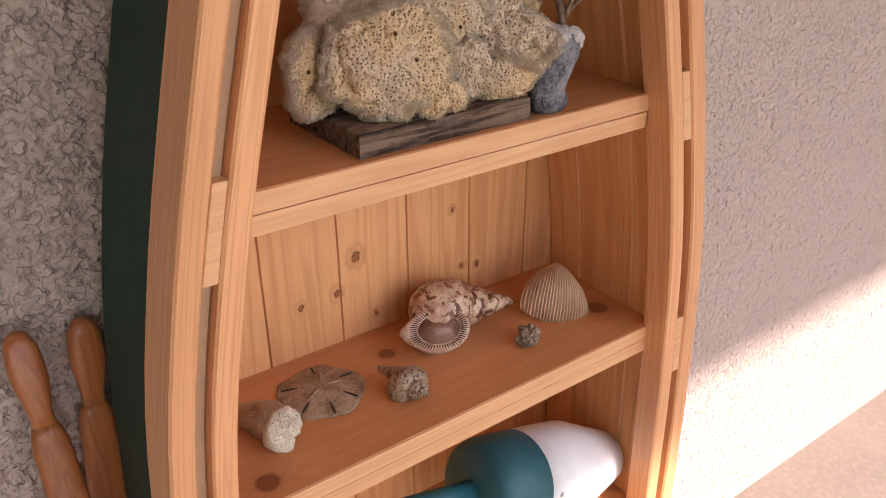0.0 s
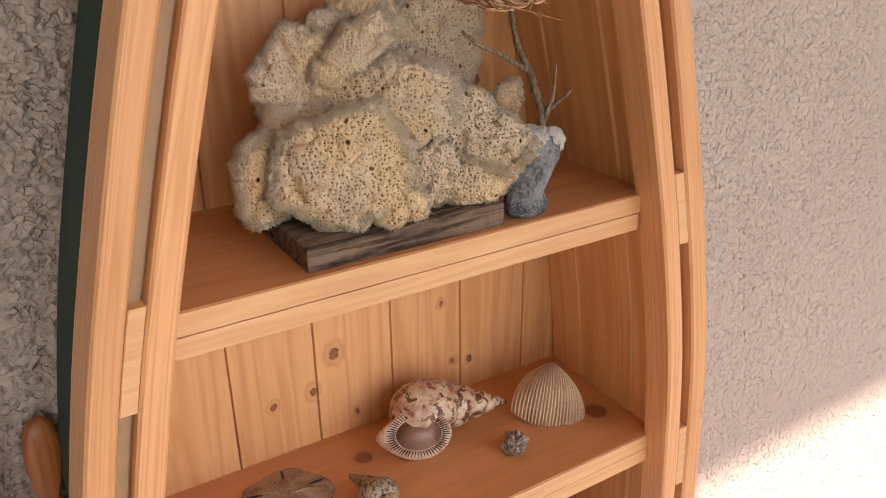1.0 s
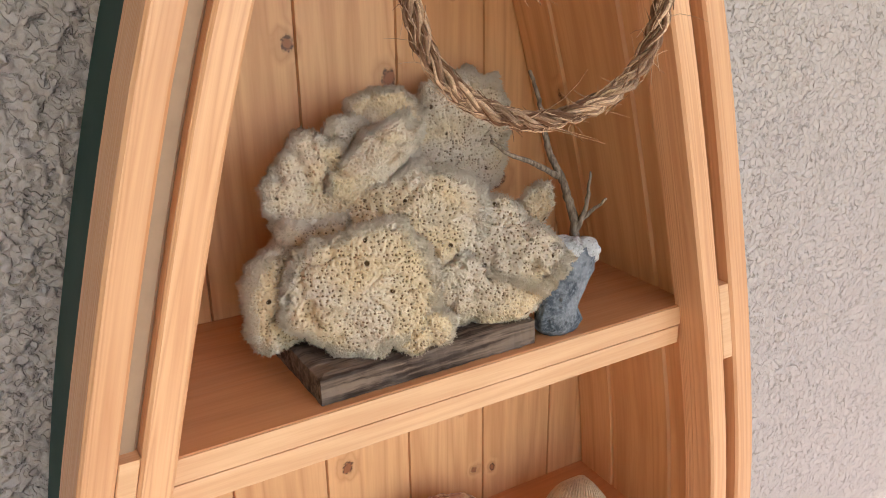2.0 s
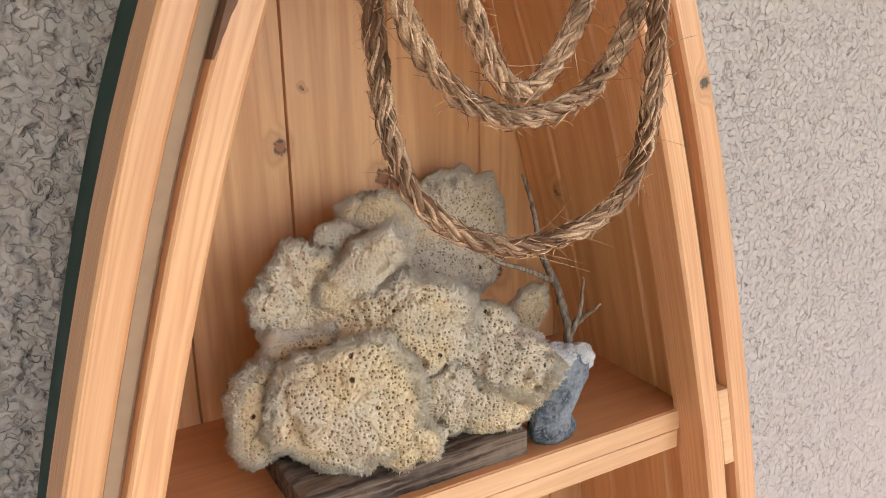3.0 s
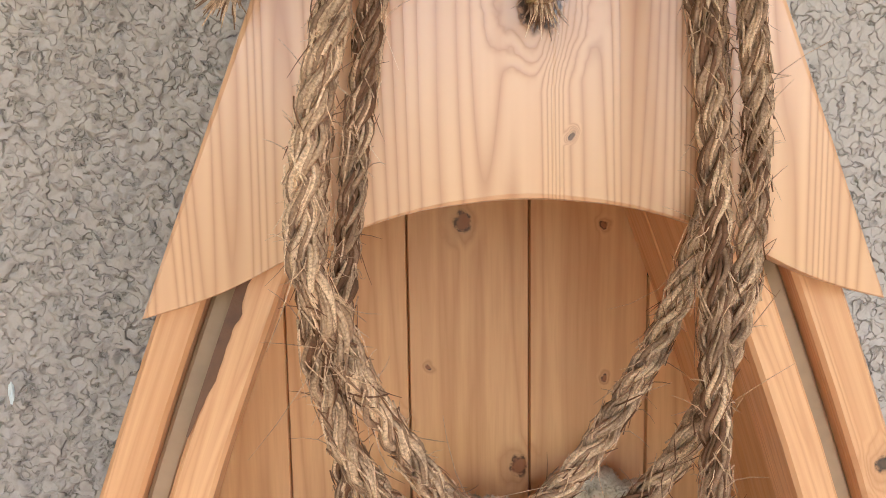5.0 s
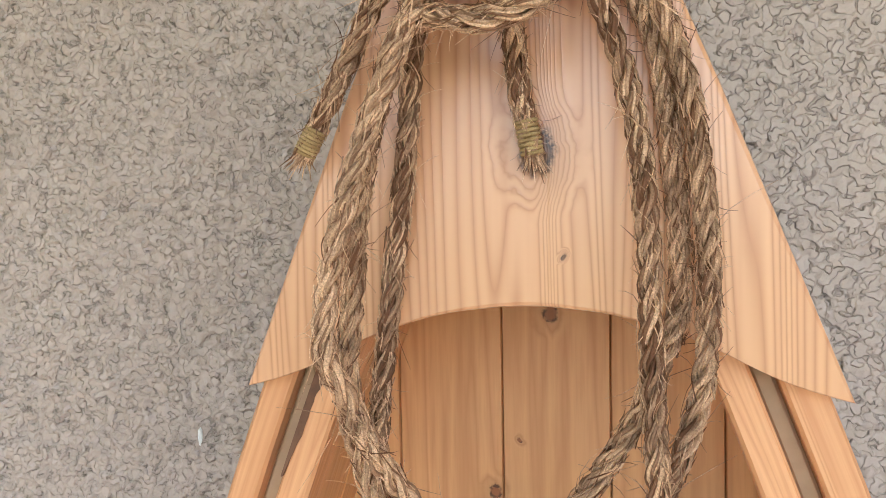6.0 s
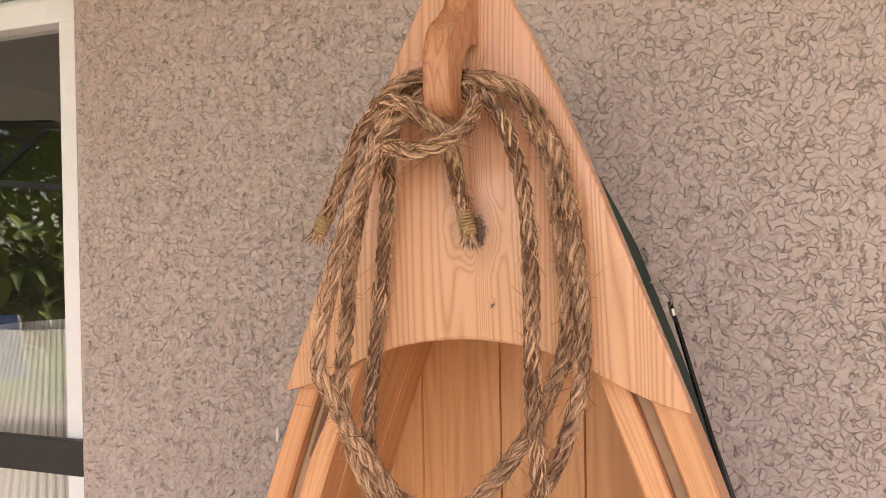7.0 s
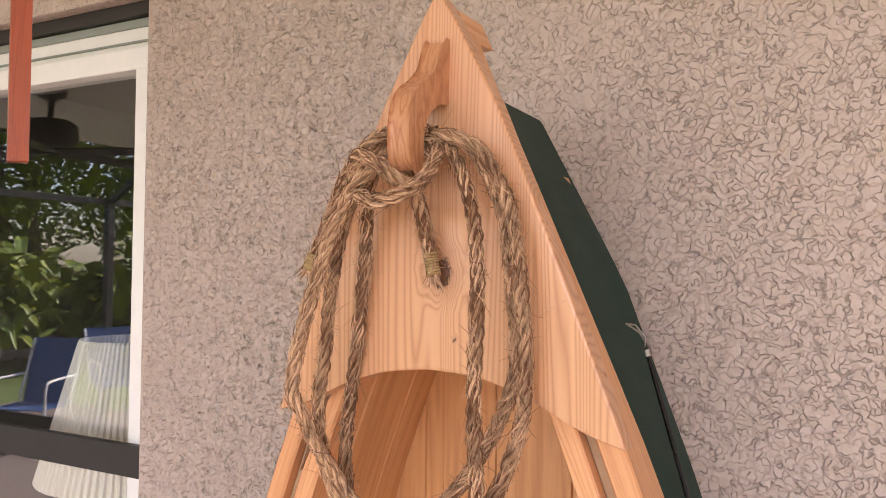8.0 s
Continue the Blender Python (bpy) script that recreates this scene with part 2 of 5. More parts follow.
def relief(x, z):
    """Depth of the knock-down coat: flat smears with short crooked crevices and low steps."""
    p = Vector((x, 0.0, z))
    q = p * 84.0 + Vector((noise.noise(p * 190.0), 0.0, noise.noise(p * 190.0 + Vector((7, 7, 7))))) * 0.6
    f = noise.noise(q)
    g = noise.noise(p * 46.0 + Vector((3.0, 11.0, 5.0)))
    crack = max(0.0, 1.0 - abs(f + 0.05) / 0.15) ** 1.3 * min(1.0, max(0.0, g * 3.4 + 0.25 + 0.4 * min(1.0, max(0.0, (-0.05 - x) / 0.2))))
    edge = min(1.0, max(0.0, (x - DOOR_X - 0.002) / 0.012))
    edge *= 0.72 + 1.3 * min(1.0, max(0.0, (-0.05 - x) / 0.2))
    return edge * (0.0025 * crack - 0.0011 * math.tanh(f * 6.0) - 0.0009 * noise.noise(p * 21.0) - 0.0005 * noise.noise(p * 260.0) - 0.0007 * noise.noise(p * 125.0))


def stucco_wall():
    """One wall whose face carries the coat's relief, finest beside the bookcase."""
    xs = list(np.arange(DOOR_X, 0.80, 0.0019)) + list(np.arange(0.80, 1.8, 0.006)) + list(np.linspace(1.8, 5.0, 60))
    zs = list(np.linspace(-0.02, 0.3, 20)) + list(np.arange(0.31, 0.86, 0.006)) + list(np.arange(0.86, 2.22, 0.0019)) + list(np.linspace(2.225, 2.75, 40))
    nx, nz = len(xs), len(zs)
    co = np.empty((nz * nx, 3), dtype=np.float32)
    k = 0
    for z in zs:
        for x in xs:
            co[k] = (x, WALL_Y + relief(x, z), z)
            k += 1
    ids = np.arange(nx * nz).reshape(nz, nx)
    quads = np.stack([ids[:-1, :-1], ids[:-1, 1:], ids[1:, 1:], ids[1:, :-1]], -1).reshape(-1, 4)
    me = bpy.data.meshes.new("wall_north")
    me.vertices.add(len(co) + 4)
    back = np.array([(xs[0], WALL_Y + 0.2, zs[0]), (xs[-1], WALL_Y + 0.2, zs[0]), (xs[-1], WALL_Y + 0.2, zs[-1]), (xs[0], WALL_Y + 0.2, zs[-1])], dtype=np.float32)
    me.vertices.foreach_set("co", np.concatenate([co, back]).ravel())
    n = len(co)
    rims = [[n + 3, n + 2, n + 1, n], list(ids[:, 0]) + [n + 3, n], list(ids[::-1, -1]) + [n + 1, n + 2], list(ids[0, ::-1]) + [n, n + 1], list(ids[-1, :]) + [n + 2, n + 3]]
    loops = np.concatenate([quads.ravel()] + [np.array(r) for r in rims]).astype(np.int32)
    sizes = [4] * len(quads) + [len(r) for r in rims]
    starts = np.concatenate([[0], np.cumsum(sizes)[:-1]]).astype(np.int32)
    me.loops.add(len(loops))
    me.loops.foreach_set("vertex_index", loops)
    me.polygons.add(len(sizes))
    me.polygons.foreach_set("loop_start", starts)
    me.polygons.foreach_set("use_smooth", [True] * len(quads) + [False] * len(rims))
    me.update(calc_edges=True)
    me.validate()
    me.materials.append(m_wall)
    return tagged(new("wall_north", me), "beige painted wall with a rough knock-down stucco coat", "wall", kind="structure")


stucco_wall()
wall_piece("wall_lintel", (-3.9, WALL_Y, 2.166), (DOOR_X, WALL_Y + 0.2, 2.75), "beige stucco above the sliding door")
# added out of view on the right, to cut the skylight from that side
wall_piece("wall_east", (4.3, -2.2, -0.02), (4.45, WALL_Y - 0.003, 2.699), "unseen beige stucco wall added to hold back light from the right")
wall_piece("wall_west", (-6.0, WALL_Y, -0.02), (-3.9, WALL_Y + 0.2, 2.75), "beige stucco beyond the sliding door")


def concrete(name, colour):
    m = Nodes(name, 0.85, 0.3)
    a, b, s = m.noise(m.pos, 5.0, 4.0), m.noise(m.pos, 60.0, 4.0), m.noise(m.pos, 500.0, 2.0)
    col = m.mix(m.ramp(a, 0.3, 0.7, 0.0, 0.4), colour, tuple(c * 0.7 for c in colour))
    col = m.mix(m.ramp(b, 0.4, 0.7, 0.0, 0.35), col, tuple(min(1, c * 1.35) for c in colour))
    return m.done(col, m.bump(m.math("ADD", b, m.math("MULTIPLY", s, 0.5)), 0.002, 0.7))


m_floor = concrete("tan_patio_concrete", (0.23, 0.18, 0.145))
tagged(part("floor", slab(bmesh.new(), (-9.0, -5.2, -0.1), (5.0, WALL_Y, 0.0), 0), m_floor), "tan textured concrete patio floor", "floor", kind="structure")
ROOF_X = -0.9
m_ceiling = plain("cream_ceiling_paint", (0.80, 0.77, 0.72), 0.8, vary=0.08)
bm = slab(bmesh.new(), (ROOF_X, -2.2, 2.7), (5.0, WALL_Y, 2.8), 0)
slab(bm, (-5.2, -4.8, 2.7), (ROOF_X, WALL_Y, 2.8), 0)
tagged(part("ceiling", bm, m_ceiling), "cream painted porch ceiling", "ceiling", kind="structure")
m_grass = plain("lawn_grass", (0.11, 0.16, 0.03), 0.9, vary=0.5, scale=25.0, relief=0.02)
bm = bmesh.new()
vs = [bm.verts.new(p) for p in ((-400, -400, -0.06), (400, -400, -0.06), (400, 400, -0.06), (-400, 400, -0.06))]
bm.faces.new(vs)
tagged(part("ground", bm, m_grass), "green lawn round the house", "lawn", kind="structure")

# ---- the boat-shaped bookcase ----
XC = 0.0
DECK_X = 0.003
BEAM_Z = np.array([0.0, 0.3, 0.6, 0.8, 0.95, 1.04, 1.18, 1.3, 1.373, 1.463, 1.543, 1.6, 1.75, 1.86, 1.955])
BEAM_W = np.array([0.300, 0.324, 0.336, 0.332, 0.3225, 0.313, 0.285, 0.2545, 0.235, 0.209, 0.180, 0.158, 0.098, 0.054, 0.010])


def beam(z):
    """Half the width over the outer rails at height z."""
    return float(np.mean(np.interp(np.linspace(z - 0.05, z + 0.05, 21), BEAM_Z, BEAM_W)))


BACK_Y = 0.222


def keel(z):
    """Half the width of the hull at its bottom."""
    return beam(z) - 0.0165 if z < 1.6 else float(np.interp(z, [1.6, 1.704, 1.8, 1.889], [beam(1.6) - 0.0165, 0.102, 0.0505, 0.0025]))


boat = thing("boat_bookcase", "upright rowboat-shaped pine bookcase with dark green hull", "bookcase")


def rows(z0, z1, n):
    return [z0 + (z1 - z0) * i / (n - 1) for i in range(n)]


def rail(name, inner, outer, y0, y1, z0, z1, side, material, label):
    bm = bmesh.new()
    rings = []
    for z in rows(z0, z1, 44):
        a, b = sorted((XC + side * (beam(z) - inner), XC + side * (beam(z) - outer)))
        rings.append(chamfered(a, b, y0, y1 - (y1 - 0.02) * min(1.0, max(0.0, (z - 1.55) / 0.3)) if y1 > 0.04 else y1, z, 0.0022))
    return part(name, loft(bm, rings), material, boat, label, flow=lambda p: (abs(p.x - XC) - beam(p.z) + 0.8 * p.y + side * 0.3, p.z))


def hull_sheet(side):
    """The painted side of the hull, from the rails back to the bottom."""
    bm = bmesh.new()
    rings = []
    for z in rows(0.0, 1.89, 50):
        b = max(beam(z), 0.0255)
        f, k = XC + side * max(min(b - 0.0238, keel(z) + 0.006), 0.003), XC + side * keel(z)
        fi, ki = f - side * min(0.011, keel(z) * 0.8), k - side * min(0.011, keel(z) * 0.8)
        rings.append([(f, 0.030, z), (k, 0.231, z), (ki, 0.231, z), (fi, 0.030, z)])
    return part("hull_side", loft(bm, rings), m_green, boat, "dark green painted hull side")


def strip(x_of, y0, y1, z0, z1, thick, side):
    """One board of a side lining, bent along the hull."""
    bm = bmesh.new()
    rings = []
    for z in rows(z0, z1, 40):
        xa, xb = x_of(z, y0), x_of(z, y1)
        g = 0.0026
        rings.append([(xa + side * g, y0, z), (xa, y0 + g, z), (xb, y1 - g, z), (xb + side * g, y1, z), (xb + side * thick, y1, z), (xa + side * thick, y0, z)])
    return part("side_board", loft(bm, rings), m_side, boat, flow=lambda p: (p.y + side * 0.7, p.z))


def lining(z, y, side):
    return XC + side * (max(beam(z), 0.055) - 0.0445 + 0.008 * y / 0.236)


for side in (-1, 1):
    g0, g1, g2 = (0.0208, 0.0335, 0.0548) if side < 0 else (0.0235, 0.0365, 0.0575)
    rail("outer_rail", g0, 0.0, 0.0, 0.058, 0.0, 1.93, side, m_rail, "reddish fir outer rail")
    rail("inner_rail", g2, g1, 0.0, 0.036, 0.0, 1.84, side, m_rail, "pale fir inner rail")
    hull_sheet(side)
    rail("ply_edge", g1 - 0.0001, g0 + 0.0003, 0.012, 0.0295, 0.0, 1.84, side, m_ply, "bare olive-brown plywood edge between the rails")
    for y0, y1 in ((0.037, 0.0705), (0.0705, 0.162), (0.162, 0.222)):
        strip(lambda z, y, s=side: lining(z, y, s), y0, y1, 0.02, 1.82, 0.008, side)
    for z0, z1 in ((0.2, 0.275), (0.52, 0.6), (0.845, 0.925), (1.156, 1.2305), (1.7, 1.78)):
        bm = bmesh.new()
        rings = []
        for z in rows(z0, z1, 5):
            a, b = sorted((XC + side * (beam(z) - g0 - 0.0005), XC + side * (beam(z) - g1 + 0.0003)))
            rings.append(chamfered(a, b, 0.0015, 0.03, z, 0.0008))
        part("spacer_block", loft(bm, rings), m_edge, boat, "pale pine spacer block between the rails")

m_bark_edge = plain("dark_bark_edge", (0.15, 0.068, 0.034), 0.8, vary=0.7, scale=150, relief=0.002)
bm, rings = bmesh.new(), []
for z in rows(1.515, 1.62, 40):
    edge = XC - (beam(z) - 0.0335)
    w = 0.0058 * max(0.0, math.sin(math.pi * (z - 1.513) / 0.16)) ** 0.7 * (1 + 0.45 * noise.noise((z * 130, 0.3, 0)))
    rings.append([(edge - 0.0006, -0.0008, z), (edge + max(w, 0.0006), -0.0010, z), (edge + max(w * 0.8, 0.0004), 0.003, z), (edge - 0.0006, 0.016, z)])
part("bark_edge", loft(bm, rings), m_bark_edge, boat, "dark bark left along the inner rail")

# bottom of the hull and its boards
seams = [-0.42 + 0.0935 * k + 0.0005 for k in range(10)]
bm = bmesh.new()
loft(bm, [[(XC - b, 0.2312, z), (XC + b, 0.2312, z), (XC + b, 0.2365, z), (XC - b, 0.2365, z)] for z, b in ((z, keel(z) - 0.0004) for z in rows(0.0, 1.889, 50))])
part("hull_bottom", bm, m_green, boat, "dark green painted hull bottom")
for x0, x1 in zip(seams, seams[1:]):
    def reach(z):
        return max(beam(z), 0.05) - 0.032
    zs = [z for z in rows(0.02, 1.83, 180) if min(x1, XC + reach(z)) - max(x0, XC - reach(z)) > 0.0012]
    if len(zs) < 2:
        continue
    rings = []
    for z in zs:
        a, b = max(x0, XC - reach(z)), min(x1, XC + reach(z))
        g = min(0.0021, (b - a) * 0.4)
        rings.append([(a + g * 0.15, BACK_Y + g * 1.4, z), (a + g * 0.6, BACK_Y, z), (b - g * 0.6, BACK_Y, z), (b - g * 0.15, BACK_Y + g * 1.4, z), (b, 0.2305, z), (a, 0.2305, z)])
    part("back_board", loft(bmesh.new(), rings), m_back, boat)

# shelves with a doubled front edge
for z in (0.31, 0.61, 0.909, 1.206):
    b, bb = beam(z) - 0.054, beam(z) - 0.038
    bm = bmesh.new()
    ring = [(XC - b, 0.030), (XC + b, 0.030), (XC + b, 0.0365), (XC + bb, 0.0375), (XC + bb + 0.001, BACK_Y), (XC - bb - 0.001, BACK_Y), (XC - bb, 0.0375), (XC - b, 0.0365)]
    loft(bm, [[(x, y, h) for x, y in ring] for h in (z - 0.0188, z - 0.001)] + [[(x, y + (0.001 if y < 0.035 else 0), z) for x, y in ring]])
    shelf = part("shelf", bm, m_shelf, boat, "orange-brown pine shelf board")
    b -= 0.0005
    part("shelf_lipping", slab(bmesh.new(), (XC - b, 0.0288, z - 0.0185), (XC + b, 0.0302, z - 0.0008), 0.0004), m_edge, shelf, "pale pine edge strip")
    part("shelf_cleat", slab(bmesh.new(), (XC - b + 0.001, 0.029, z - 0.0365), (XC + b - 0.001, 0.047, z - 0.0195), 0.001), m_edge, shelf, "pale pine batten under the shelf edge")

# foredeck with its arched lower edge
ARCH_X = [0.0, 0.05, 0.075, 0.1, 0.13, 0.15, 0.1715]
ARCH_Z = [1.6275, 1.6225, 1.6145, 1.606, 1.589, 1.582, 1.5765]
SIDE_Z = [1.5765, 1.66, 1.75, 1.86, 1.945, 1.958]
SIDE_X = [0.1715, 0.1390, 0.1035, 0.0575, 0.0125, 0.004]


def arch(x):
    return float(np.mean(np.interp(np.linspace(x - 0.018, x + 0.018, 15), [-v for v in ARCH_X[:0:-1]] + ARCH_X + [0.2], ARCH_Z[:0:-1] + ARCH_Z + [1.570])))


right = [(x, arch(x)) for x in np.linspace(0, 0.1715, 26)]
right += [(float(np.interp(z, SIDE_Z, SIDE_X)), z) for z in np.linspace(1.59, 1.958, 24)]
outline = right + [(-x, z) for x, z in right[::-1] if x > 1e-6]
bm = bmesh.new()


def deck_ring(y, inset):
    cz = 1.68
    ring = []
    for x, z in outline:
        d = math.hypot(x, z - cz)
        k = 1 - inset / max(d, 0.02)
        ring.append((DECK_X + x * k, y, cz + (z - cz) * k))
    return ring


loft(bm, [deck_ring(-0.0005, 0.0), deck_ring(-0.0175, 0.0), deck_ring(-0.0202, 0.0009), deck_ring(-0.0212, 0.003)])
part("foredeck", bm, m_deck, boat, "pale pine foredeck board with an arched lower edge")
part("stem_block", loft(bmesh.new(), [chamfered(DECK_X - w, DECK_X + w, 0.002, d, z, 0.002) for z, w, d in ((1.80, 0.052, 0.024), (1.86, 0.036, 0.024), (1.926, 0.014, 0.028), (1.930, 0.0135, 0.070), (1.953, 0.0055, 0.062))]), m_rail, boat, "reddish stem block behind the bow", flow=lambda p: (p.x, p.z))

# belaying horn on the deck
prof = [(1.912, -0.0205), (1.914, -0.026), (1.902, -0.0330), (1.886, -0.040), (1.872, -0.056), (1.861, -0.073), (1.844, -0.083), (1.822, -0.0855), (1.806, -0.083),
        (1.797, -0.077), (1.798, -0.0705), (1.808, -0.068), (1.822, -0.0685), (1.840, -0.064), (1.852, -0.053), (1.860, -0.040), (1.862, -0.029), (1.862, -0.0205)]
prof = [(p.z, min(p.y, -0.0205)) for p in spline([(0, y, z) for z, y in prof], 0.004)]
bm = bmesh.new()
rings = []
for x, d in ((-0.0045, 0.0038), (-0.0042, 0.0026), (-0.0032, 0.0012), (-0.0015, 0.0003), (0.001, 0.0), (0.011, 0.0), (0.0135, 0.0003), (0.0150, 0.0012), (0.0158, 0.0026), (0.0160, 0.0038)):
    ring = []
    for i, (z, y) in enumerate(prof):
        (za, ya), (zb, yb) = prof[i - 1], prof[(i + 1) % len(prof)]
        t = math.hypot(zb - za, yb - ya) or 1.0
        ring.append((x, min(y - (zb - za) / t * d, -0.0205), z + (yb - ya) / t * d))
    rings.append(ring)
area = sum(prof[i - 1][1] * prof[i][0] - prof[i][1] * prof[i - 1][0] for i in range(len(prof)))
if area > 0:
    rings = [[(x, min(2 * py - y, -0.0205), 2 * pz - z) for (x, y, z), (pz, py) in zip(r, prof)] for r in rings]
loft(bm, rings)
part("rope_horn", bm, m_cleat, boat, "carved reddish wooden horn that holds the rope")

# ---- rope hung on the horn ----
def hemp(name, a, b):
    m = Nodes(name, 0.75, 0.3)
    isle = m.nt.nodes.new("ShaderNodeNewGeometry").outputs["Random Per Island"]
    n1, n2 = m.noise(m.pos, 1100.0, 2.0), m.noise(m.pos, 55.0, 3.0)
    col = m.mix(m.ramp(isle, 0.1, 0.9), a, b)
    col = m.mix(m.ramp(n1, 0.35, 0.7, 0.0, 0.5), col, tuple(c * 0.5 for c in b))
    col = m.mix(m.ramp(n2, 0.45, 0.72, 0.0, 0.55), col, tuple(c * 0.4 for c in b))
    return m.done(col, m.bump(n1, 0.0006, 0.8))


m_rope = hemp("manila_fibre", (0.86, 0.56, 0.34), (0.19, 0.085, 0.04))
m_twine = hemp("whipping_twine", (0.56, 0.40, 0.19), (0.42, 0.28, 0.12))
coil = thing("rope_coil", "coiled frayed brown manila rope hung on a wooden horn", "rope")
ROPE_R = 0.0036


def fuzz(bm, pts, count, rng, reach=0.0075):
    """Loose fibres: most lie along the rope, some stand off it, a few are long."""
    for _ in range(count):
        i = rng.randrange(2, len(pts) - 2)
        d = (pts[i + 1] - pts[i - 1]).normalized()
        o = Vector((rng.gauss(0, 1), rng.gauss(0, 1), rng.gauss(0, 1)))
        o = (o - d * o.dot(d)).normalized()
        long = 0.003 + 0.008 * rng.random() ** 2 + (0.022 * rng.random() if rng.random() < 0.03 else 0.0)
        along = d * rng.choice((-1, 1)) * (0.6 + rng.random())
        p = pts[i] + o * (reach * 0.72)
        bend = Vector((rng.gauss(0, 1), rng.gauss(0, 1), rng.gauss(0, 1) - 0.3)) * 0.6
        q = [p + (o * 0.6 + along) * long * t + bend * long * t * t for t in (0.0, 0.4, 0.75, 1.0)]
        tube(bm, q, [0.00026, 0.00023, 0.00018, 0.0001], 3)
    for _ in range(int(count * 1.1)):
        n = rng.randrange(3, 6)
        i = rng.randrange(1, max(2, len(pts) - n - 2))
        d = (pts[i + 1] - pts[i - 1]).normalized()
        o = Vector((rng.gauss(0, 1), rng.gauss(0, 1), rng.gauss(0, 1)))
        o = (o - d * o.dot(d)).normalized()
        turn = Matrix.Rotation(rng.gauss(-0.10, 0.22), 3, d)
        high = reach * (0.60 + 0.30 * rng.random())
        q = []
        for j in range(n):
            if i + j >= len(pts):
                break
            q.append(pts[i + j] + o * (high * (1 + 0.05 * rng.random()) + (0.0012 * rng.random() if j in (0, n - 1) else 0.0)))
            o = turn @ o
        if len(q) > 2:
            tube(bm, q, [0.0003 + 0.0002 * rng.random()] * (len(q) - 1) + [0.00012], 3)


def rope(name, ctrl, seed, hairs, parent=coil):
    """Three strands laid round a path, with loose fibres."""
    rng = random.Random(seed)
    pts = spline(ctrl, 0.0035)
    line = bmesh.new()
    dist, phase = 0.0, rng.random() * 6
    frames, side = [], None
    for i, p in enumerate(pts):
        d = (pts[min(i + 1, len(pts) - 1)] - pts[max(i - 1, 0)]).normalized()
        side = d.orthogonal().normalized() if side is None else (side - d * side.dot(d)).normalized()
        dist += (p - pts[i - 1]).length if i else 0.0
        frames.append((p, side.copy(), d.cross(side), dist))
    core = part(name, tube(line, pts, 0.0022, 6), m_rope, parent)
    for k in range(3):
        bm = bmesh.new()
        mid = []
        for p, s, u, l in frames:
            a = phase + math.tau * (k / 3 + l / 0.040)
            w = ROPE_R * (1 + 0.12 * noise.noise((l * 60, k * 7.0, seed)))
            mid.append((p + (s * math.cos(a) + u * math.sin(a)) * w, s, u, l))
        for y in range(9):
            off, size, spin = 0.0016 + 0.0006 * rng.random(), 0.0008 + 0.0006 * rng.random(), rng.random() * 9
            path = []
            for p, s, u, l in mid:
                a = math.tau * (y / 9 - l / 0.085) + 0.9 * noise.noise((l * 70, spin, y))
                r = off * (1 + 0.28 * noise.noise((l * 110, y * 3.0, spin)))
                path.append(p + (s * math.cos(a) + u * math.sin(a)) * r)
            tube(bm, path, size, 5)
        part("strand", bm, m_rope, core, smooth=True)
    bm = bmesh.new()
    fuzz(bm, pts, hairs, rng)
    tagged(part("fibre_fuzz", bm, m_rope, core, "frayed loose rope fibres"), kind="stuff")
    return core


rope("rope_loop", [(0.012, -0.036, 1.834), (-0.012, -0.040, 1.832), (-0.042, -0.044, 1.812), (-0.055, -0.040, 1.77), (-0.061, -0.034, 1.72), (-0.069, -0.030, 1.665),
                   (-0.076, -0.029, 1.61), (-0.082, -0.030, 1.56), (-0.081, -0.030, 1.52), (-0.077, -0.030, 1.484), (-0.067, -0.030, 1.45), (-0.05, -0.035, 1.426),
                   (-0.029, -0.040, 1.412), (0.0, -0.045, 1.404), (0.031, -0.050, 1.408), (0.057, -0.055, 1.421), (0.072, -0.060, 1.443), (0.076, -0.066, 1.475),
                   (0.072, -0.072, 1.53), (0.069, -0.074, 1.607), (0.068, -0.070, 1.658), (0.064, -0.060, 1.715), (0.054, -0.050, 1.762), (0.038, -0.044, 1.803), (0.014, -0.040, 1.831)], 11, 700)
rope("rope_loop", [(0.012, -0.046, 1.824), (-0.010, -0.056, 1.820), (-0.040, -0.064, 1.797), (-0.062, -0.064, 1.76), (-0.079, -0.060, 1.701), (-0.086, -0.058, 1.644),
                   (-0.088, -0.062, 1.61), (-0.088, -0.064, 1.575), (-0.082, -0.060, 1.544), (-0.072, -0.060, 1.52), (-0.053, -0.060, 1.498), (-0.031, -0.060, 1.486),
                   (-0.011, -0.060, 1.481), (0.017, -0.060, 1.485), (0.042, -0.055, 1.495), (0.066, -0.050, 1.517), (0.081, -0.048, 1.546), (0.092, -0.045, 1.575),
                   (0.098, -0.042, 1.61), (0.0975, -0.043, 1.671), (0.091, -0.042, 1.73), (0.079, -0.040, 1.776), (0.058, -0.043, 1.813), (0.030, -0.046, 1.828), (0.010, -0.046, 1.829)], 12, 700)
